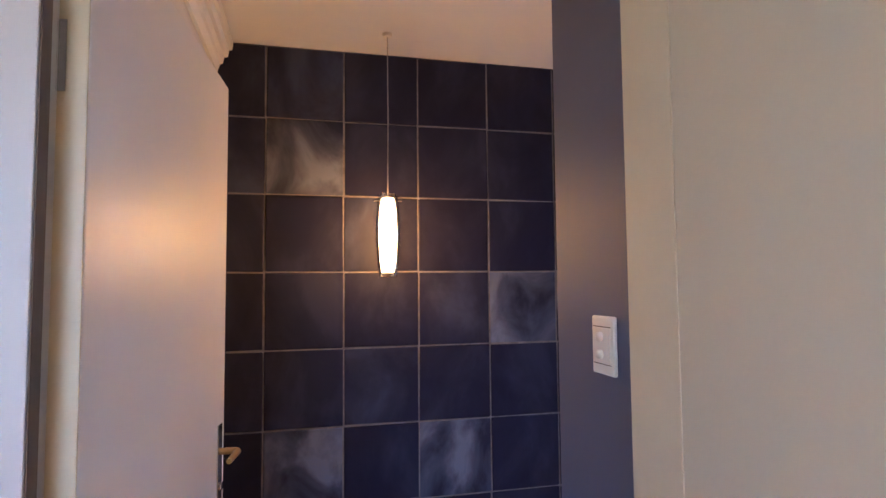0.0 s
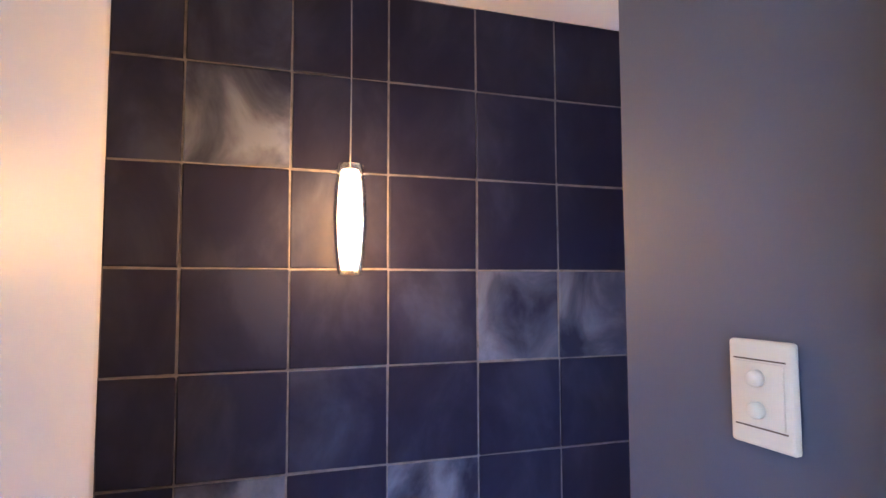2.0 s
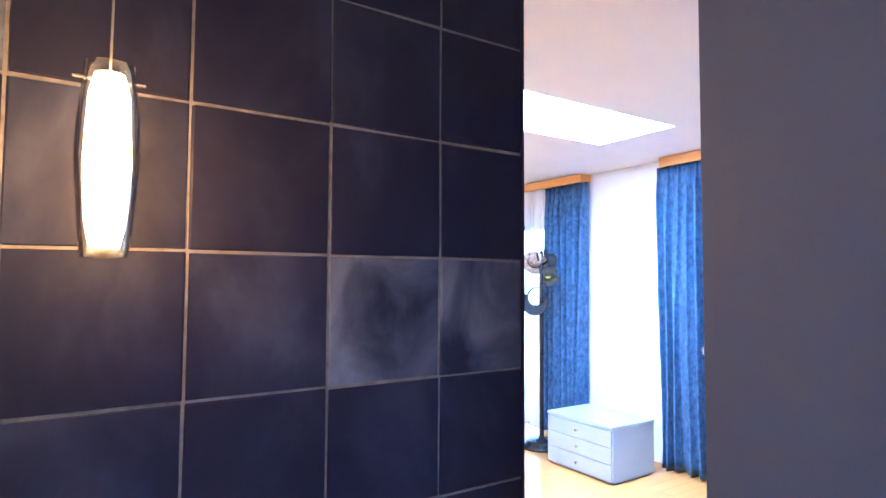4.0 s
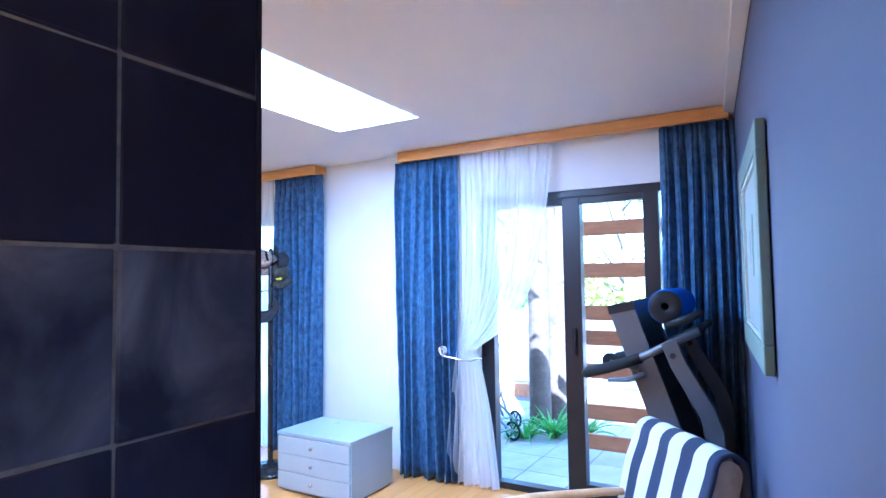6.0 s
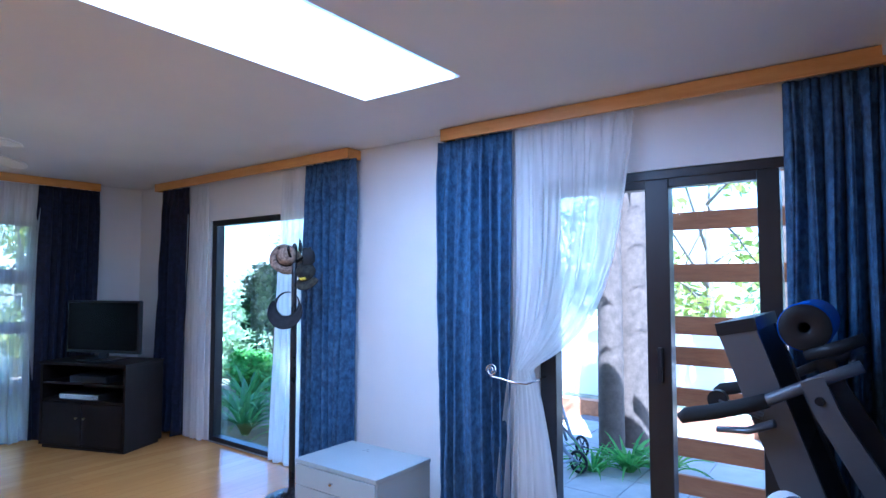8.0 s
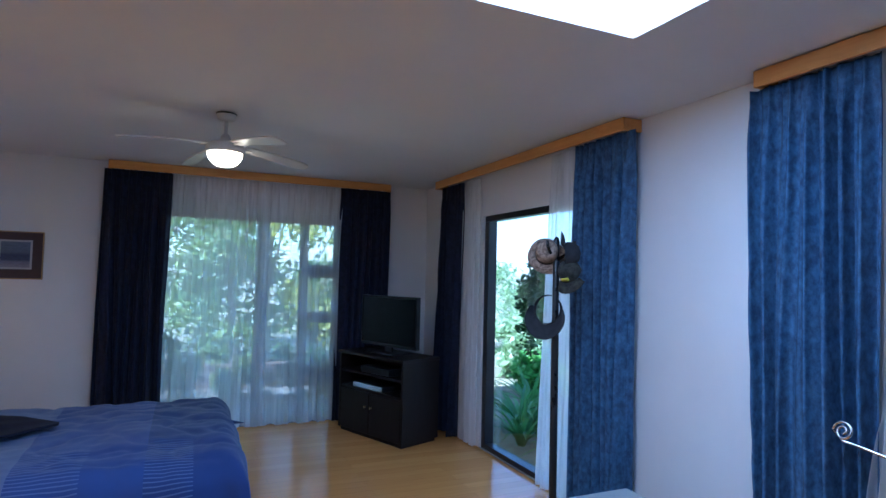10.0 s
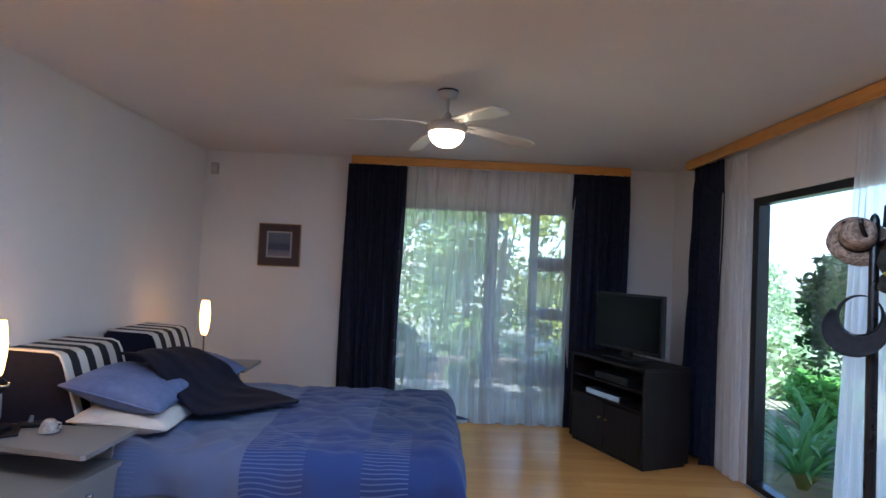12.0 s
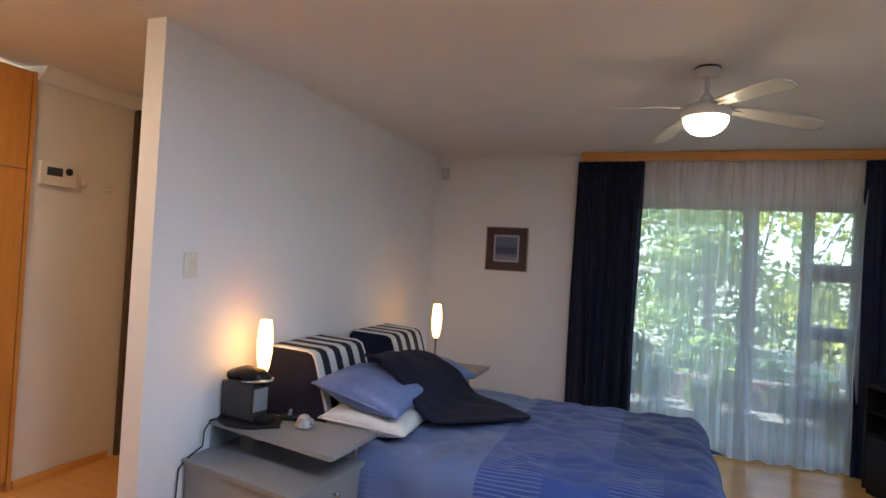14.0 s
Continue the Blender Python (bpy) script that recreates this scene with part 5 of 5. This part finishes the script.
# ---- television corner ----
tvx, tvy = Vector((-0.367, 0.930, 0)), Vector((0.930, 0.367, 0))
tv_turn = math.degrees(math.atan2(tvx.y, tvx.x))
CAB_BLACK = wood("black_brown_veneer", (0.007, 0.0045, 0.004), (0.014, 0.009, 0.0082), "z", 10.0, 0.5)
CAB_BLACK.node_tree.nodes["Principled BSDF"].inputs["Specular IOR Level"].default_value = 0.2
cab = thing("media_cabinet", (3.73, 6.85, 0), "black-brown media cabinet standing across the corner", "cabinet", turn=tv_turn)
W, D, H = 0.92, 0.44, 0.755
part("side_panel", box(0, -D, 0.03, 0.025, 0, H - 0.026, 0.002), CAB_BLACK, cab)
part("side_panel", box(W - 0.025, -D, 0.03, W, 0, H - 0.026, 0.002), CAB_BLACK, cab)
part("top_panel", box(-0.01, -D, H - 0.0255, W + 0.01, 0.012, H, 0.003), CAB_BLACK, cab)
part("back_panel", box(0.0255, -D, 0.03, W - 0.0255, -D + 0.012, H - 0.026), CAB_BLACK, cab)
part("shelf", box(0.0255, -D + 0.0125, 0.56, W - 0.0255, -0.01, 0.58), CAB_BLACK, cab)
part("shelf", box(0.0255, -D + 0.0125, 0.41, W - 0.0255, -0.01, 0.43), CAB_BLACK, cab)
part("plinth", box(0.02, -D + 0.02, 0.0, W - 0.02, -0.02, 0.03), CAB_BLACK, cab)
for x in (0.03, 0.463):
    d = part("door", box(x, -0.018, 0.04, x + 0.428, 0.0, 0.405, 0.003), CAB_BLACK, cab)
    part("knob", tube([(x + (0.39 if x < 0.1 else 0.04), 0.0005, 0.28), (x + (0.39 if x < 0.1 else 0.04), 0.02, 0.28)], [0.006, 0.010], 12), BRASS, d)
m_cab = cab.matrix_world.copy()


def on_cab(x, y, z):
    return m_cab @ Vector((x, y, z))


def player(x, z, w, h, material, label, name, front):
    p = thing(name, tuple(on_cab(x, -0.02, z)), label, "player", turn=tv_turn)
    part("body", box(0, -0.26, 0, w, -0.006, h, 0.004), material, p)
    part("front", box(0.004, -0.0058, 0.004, w - 0.004, 0.0, h - 0.004, 0.002), front, p)
    return p


player(0.22, 0.5805, 0.40, 0.06, BLACK_PLASTIC, "dark video player on the cabinet shelf", "video_player", BLACK_PLASTIC)
player(0.30, 0.4305, 0.43, 0.05, BLACK_PLASTIC, "silver-fronted disc player on the lower shelf", "disc_player", CHROME)
tv = thing("television", tuple(on_cab(0.03, -0.20, H)), "black flat television, switched off", "television", turn=tv_turn)
SCREEN = paint("dark_glossy_screen", (0.002, 0.002, 0.0025), 0.2, 0.05, 3.0, 0.0, spec=0.08)
part("housing", box(0.03, -0.045, 0.06, 0.83, 0.0, 0.535, 0.008), BLACK_PLASTIC, tv)
part("screen", box(0.05, 0.0005, 0.09, 0.81, 0.004, 0.515), SCREEN, tv, "dark glossy screen")
part("neck", box(0.38, -0.035, 0.012, 0.48, -0.012, 0.0595, 0.004), BLACK_PLASTIC, tv)
part("foot", box(0.24, -0.13, 0.0, 0.62, 0.09, 0.0118, 0.005), BLACK_PLASTIC, tv)

# ---- end wall ----
pic = thing("framed_picture", (0.50, FY, 1.385), "small seascape print in a dark frame with a gilt edge", "picture")
PW, PH = 0.375, 0.385
part("frame", box(0, -0.022, 0, PW, -0.001, PH, 0.003), paint("plum_brown_frame", (0.055, 0.03, 0.035), 0.4, 0.1, 20.0), pic)
for s in ((-0.008, -0.008, PW + 0.008, 0.0), (-0.008, PH, PW + 0.008, PH + 0.008), (-0.008, 0.0005, -0.0005, PH - 0.0005), (PW + 0.0005, 0.0005, PW + 0.008, PH - 0.0005)):
    part("gilt_edge", box(s[0], -0.026, s[1], s[2], -0.002, s[3], 0.001), BRASS, pic, "thin gilt edge")
part("mount", box(0.07, -0.0245, 0.075, PW - 0.07, -0.0225, PH - 0.065), paint("pale_grey_mount", (0.45, 0.45, 0.47), 0.7), pic)


def seascape():
    m, nt, b = nodes_of("seascape_print")
    tc = nt.nodes.new("ShaderNodeTexCoord")
    sx = nt.nodes.new("ShaderNodeSeparateXYZ")
    nt.links.new(tc.outputs["Object"], sx.inputs[0])
    mr = add(nt, "ShaderNodeMapRange", From_Min=0.08, From_Max=0.31)
    nt.links.new(sx.outputs[2], mr.inputs[0])
    r = ramp(nt, mr.outputs[0], [(0.0, (0.30, 0.28, 0.32)), (0.25, (0.16, 0.17, 0.24)), (0.32, (0.05, 0.07, 0.14)), (0.5, (0.04, 0.06, 0.13)), (0.6, (0.10, 0.13, 0.20)), (1.0, (0.13, 0.17, 0.25))])
    n = noise_tex(nt, 30.0, 4.0, 0.6, (1, 1, 5))
    mix = nt.nodes.new("ShaderNodeMixRGB")
    mix.blend_type, mix.inputs[0].default_value = "OVERLAY", 0.5
    nt.links.new(r.outputs[0], mix.inputs[1])
    nt.links.new(n.outputs[0], mix.inputs[2])
    nt.links.new(mix.outputs[0], b.inputs["Base Color"])
    b.inputs["Roughness"].default_value = 0.4
    return m


part("print", box(0.085, -0.0262, 0.09, PW - 0.085, -0.0248, PH - 0.08), seascape(), pic, "hazy blue seascape")

GREY_WHITE = paint("grey_white_plastic", (0.50, 0.49, 0.47), 0.4, 0.03, 10.0, 0.01, 60)
sens = thing("motion_detector_box", (0.05, FY, 2.27), "small white alarm sensor high in the corner", "sensor")
part("housing", box(-0.035, -0.035, -0.055, 0.035, -0.001, 0.055, 0.010, segs=3), GREY_WHITE, sens)
part("lens", box(-0.02, -0.039, -0.03, 0.02, -0.0355, 0.01, 0.004), paint("milky_lens", (0.6, 0.6, 0.58), 0.2), sens)
wsw = thing("wall_switch", (HX, 4.97, 1.36), "plain white light switch on the bed wall", "switch")
part("plate", box(0.0005, -0.04, -0.06, 0.011, 0.04, 0.06, 0.003), WHITE_PLASTIC, wsw)
part("rocker", box(0.0113, -0.014, -0.024, 0.016, 0.014, 0.024, 0.002), WHITE_PLASTIC, wsw)


# ---- bedside ----
def bedside(name, y0, y1, flip, label):
    """A low drawer unit with a wider shelf floating above it."""
    t = thing(name, (HX + 0.004, y0, 0), label, "bedside table", "bedside tables")
    w = y1 - y0
    part("carcass", box(0.02, 0.0, 0.03, 0.80, w, 0.40, 0.003), LACQUER, t)
    part("cabinet_top", box(0.0, -0.006, 0.401, 0.826, w + 0.006, 0.42, 0.003), LACQUER, t)
    d = part("drawer", box(0.8005, 0.006, 0.21, 0.818, w - 0.006, 0.396, 0.003), LACQUER, t)
    part("knob", tube([(0.8185, w / 2, 0.33), (0.828, w / 2, 0.33), (0.842, w / 2, 0.33), (0.846, w / 2, 0.33)], [0.006, 0.006, 0.013, 0.009], 14), CHROME, d, "round chrome knob", True)
    d2 = part("drawer", box(0.8005, 0.006, 0.034, 0.818, w - 0.006, 0.206, 0.003), LACQUER, t)
    part("knob", tube([(0.8185, w / 2, 0.13), (0.828, w / 2, 0.13), (0.842, w / 2, 0.13), (0.846, w / 2, 0.13)], [0.006, 0.006, 0.013, 0.009], 14), CHROME, d2, "round chrome knob", True)
    side = (w - 0.02, w) if not flip else (0.0, 0.02)
    part("upright", box(0.04, side[0], 0.4205, 0.76, side[1], 0.575, 0.002), LACQUER, t)
    part("upright", box(0.004, 0.02, 0.4205, 0.02, w - 0.0205, 0.575, 0.002), LACQUER, t)
    top = [(0.0, -0.02), (0.79, -0.06), (0.80, w + 0.004), (0.0, w + 0.004)] if not flip else [(0.0, -0.004), (0.80, -0.004), (0.79, w + 0.05), (0.0, w + 0.02)]
    part("shelf_top", prism(top, 0.576, 0.60, "z"), LACQUER, t)
    return t


def angled_bedside():
    """The unit at the end of the wall: splayed drawer block, shelf raised on uprights."""
    t = thing("bedside_table", (0, 0, 0), "pale grey bedside unit with a floating shelf, next to the bed", "bedside table", "bedside tables")
    part("carcass", prism([(-0.03, 5.0), (0.630, 4.872), (0.690, 5.405), (-0.03, 5.405)], 0.03, 0.435, "z"), LACQUER, t)
    part("cabinet_top", prism([(-0.046, 4.99), (0.660, 4.852), (0.722, 5.41), (-0.046, 5.41)], 0.436, 0.458, "z"), LACQUER, t)
    part("plinth", prism([(0.0, 5.03), (0.59, 4.91), (0.65, 5.39), (0.0, 5.39)], 0.0, 0.0295, "z"), LACQUER, t)
    for z0, z1 in ((0.035, 0.225), (0.232, 0.430)):
        d = part("drawer", prism([(0.6315, 4.876), (0.649, 4.876), (0.709, 5.40), (0.6915, 5.40)], z0, z1, "z"), LACQUER, t)
        k = z1 - 0.055
        part("knob", tube([(0.6805, 5.15, k), (0.690, 5.149, k), (0.703, 5.148, k), (0.707, 5.148, k)], [0.006, 0.006, 0.014, 0.010], 16), CHROME, d, "round chrome knob", True)
    part("upright", box(0.05, 5.375, 0.4585, 0.66, 5.395, 0.577, 0.002), LACQUER, t)
    part("upright", box(-0.044, 5.17, 0.4585, -0.028, 5.374, 0.577, 0.002), LACQUER, t)
    part("shelf_top", prism([(-0.046, 5.155), (0.735, 4.992), (0.752, 5.003), (0.760, 5.402), (-0.046, 5.402)], 0.578, 0.60, "z"), LACQUER, t)
    part("hook_rail", tube([(0.64, 5.36, 0.553), (0.70, 5.30, 0.553), (0.73, 5.16, 0.556), (0.73, 5.12, 0.576)], 0.006, 8), CHROME, t, "thin chrome rail", True)
    return t


angled_bedside()
bedside("bedside_table", 6.99, 7.40, True, "pale grey bedside unit on the window side of the bed")


def table_lamp(x, y, label):
    t = thing("table_lamp", (x, y, 0.60), label, "lamp", "bedside lamps")
    part("foot", lathe([(0.0, 0), (0.055, 0), (0.056, 0.008), (0.02, 0.016), (0.007, 0.024), (0.006, 0.205), (0.018, 0.21), (0.018, 0.224), (0.0, 0.224)], 28), CHROME, t, "slim chrome foot", True)
    part("shade", lathe([(0.020, 0.225), (0.030, 0.255), (0.039, 0.33), (0.040, 0.385), (0.035, 0.45), (0.029, 0.49), (0.026, 0.49), (0.032, 0.45), (0.037, 0.385), (0.036, 0.33), (0.027, 0.255), (0.017, 0.227)], 32), BED_GLASS, t, "glowing opal glass tube", True)
    return t


table_lamp(0.115, 5.345, "slender table lamp with a glowing glass tube shade")
table_lamp(0.355, 7.20, "second slender table lamp, lit, beside the bed")

coffee = thing("coffee_machine", (0.135, 5.235, 0.60), "black capsule coffee machine on a dark tray", "coffee machine", turn=-8.0)
part("tray", prism([(0.20 * math.cos(k * 0.349) * (0.85 if k % 9 else 1), 0.135 * math.sin(k * 0.349)) for k in range(18)], 0.0005, 0.012, "z"), BLACK_PLASTIC, coffee)
part("body", box(-0.12, -0.055, 0.0125, 0.06, 0.055, 0.20, 0.012, segs=3), paint("ribbed_dark_grey", (0.03, 0.03, 0.032), 0.5, 0.1, 20.0, 0.3, 120), coffee, smooth=False)
part("head", tube([(-0.13, 0, 0.215), (-0.05, 0, 0.235), (0.04, 0, 0.232), (0.10, 0, 0.205)], [0.045, 0.056, 0.056, 0.04], 18, flat=0.62), BLACK_PLASTIC, coffee, smooth=True)
part("lever", tube([(0.0, -0.062, 0.205), (0.09, -0.058, 0.215), (0.125, 0.0, 0.215), (0.09, 0.058, 0.215), (0.0, 0.062, 0.205)], 0.007, 8), CHROME, coffee, "chrome lever loop", True)
part("grille", box(0.0602, -0.045, 0.06, 0.066, 0.045, 0.17, 0.002), GREY_PLASTIC, coffee)
part("drip_tray", box(0.061, -0.04, 0.0125, 0.13, 0.04, 0.035, 0.006), BLACK_PLASTIC, coffee)
part("water_tank", box(-0.165, -0.045, 0.0125, -0.122, 0.045, 0.19, 0.01), paint("smoked_plastic", (0.05, 0.05, 0.055), 0.15), coffee)

cup = thing("cup", (0.42, 5.28, 0.60), "small pale cup upside down on a saucer", "cup")
part("saucer", lathe([(0.0, 0.0005), (0.03, 0.0005), (0.048, 0.008), (0.046, 0.010), (0.028, 0.005), (0.0, 0.004)], 24), paint("grey_glaze", (0.40, 0.38, 0.37), 0.25), cup, smooth=True)
part("bowl", lathe([(0.040, 0.008), (0.037, 0.03), (0.028, 0.052), (0.018, 0.062), (0.0, 0.063)], 24), paint("speckled_glaze", (0.36, 0.33, 0.32), 0.25, 0.35, 60.0), cup, smooth=True)
part("handle", tube([(0.036, 0, 0.022), (0.055, 0, 0.028), (0.052, 0, 0.045), (0.028, 0, 0.05)], 0.0045, 8), paint("speckled_glaze_handle", (0.36, 0.33, 0.32), 0.25, 0.35, 60.0), cup, smooth=True)
phone = thing("desk_phone_cradle", (0.28, 5.36, 0.60), "small dark charging cradle on the bedside shelf", "cradle", turn=20.0)
part("base", box(-0.05, -0.035, 0.0005, 0.05, 0.035, 0.022, 0.008), BLACK_PLASTIC, phone)
part("post", tube([(0.0, 0.0, 0.02), (0.005, 0.0, 0.05)], [0.012, 0.008], 10), GREY_PLASTIC, phone)
cab1 = tube([(0.02, 5.19, 0.606), (-0.02, 5.14, 0.604), (-0.03, 5.11, 0.56), (0.0, 5.07, 0.50), (-0.02, 5.02, 0.47), (-0.036, 4.965, 0.42), (-0.03, 4.95, 0.25), (-0.03, 4.95, 0.006)], 0.004, 6)
tagged(part("power_cable", cab1, BLACK_PLASTIC, smooth=True), "black power cable hanging behind the bedside unit", "cable")

# ---- passage ----
ward = thing("wardrobe", (-1.40, 3.2, 0), "orange wood-veneer fitted wardrobe with tall doors", "wardrobe")
part("side_panel", box(-0.55, 1.905, 0.0, 0.0, 1.93, 2.40, 0.002), WARDROBE_WOOD, ward)
for k in range(4):
    y = 0.004 + k * 0.475
    part("door", box(-0.02, y, 0.06, 0.0, y + 0.469, 1.83, 0.002), WARDROBE_WOOD, ward)
    part("top_door", box(-0.02, y, 1.836, 0.0, y + 0.469, 2.38, 0.002), WARDROBE_WOOD, ward)
part("plinth", box(-0.5, 0.0, 0.0, -0.03, 1.904, 0.055), WARDROBE_WOOD, ward)
part("carcass", box(-0.15, 0.0, 0.0555, -0.0205, 1.904, 2.40), WARDROBE_WOOD, ward)
panel = thing("alarm_keypad", (-1.42, 5.285, 1.83), "white alarm keypad with a dark display on the passage wall", "keypad")
part("housing", box(0.0005, -0.11, -0.07, 0.03, 0.11, 0.07, 0.006), WHITE_PLASTIC, panel)
part("display", box(0.0303, -0.075, -0.01, 0.033, 0.02, 0.04, 0.001), paint("dark_display", (0.05, 0.05, 0.055), 0.2), panel, "dark display window")
part("dial", tube([(0.0303, 0.06, 0.025), (0.036, 0.06, 0.025)], 0.022, 18), BLACK_PLASTIC, panel, "round black dial")
for y in (5.46, 5.64):
    hk = thing("coat_hook", (-1.42, y, 1.80), "small white coat hook on the passage wall", "hook", "coat hooks")
    part("plate", box(0.0005, -0.012, -0.03, 0.006, 0.012, 0.03, 0.002), WHITE_PLASTIC, hk)
    part("prong", tube([(0.006, 0, -0.018), (0.03, 0, -0.022), (0.04, 0, -0.008), (0.04, 0, 0.006)], 0.006, 8), WHITE_PLASTIC, hk, smooth=True)


# unseen ceiling light, added to give the passage its warm light
pl = thing("added_passage_light", (-0.75, 3.9, TOP), "unseen round opal ceiling light, added to light the passage", "lamp")
part("rim", lathe([(0.0, -0.001), (0.115, -0.001), (0.12, -0.015), (0.11, -0.03), (0.0, -0.03)], 30), WHITE_PLASTIC, pl, smooth=True)
part("diffuser", lathe([(0.105, -0.0305), (0.09, -0.05), (0.05, -0.062), (0.0, -0.065)], 30), glow("lit_passage_glass", (1.0, 0.66, 0.34), 36.0), pl, "lit opal glass", True)
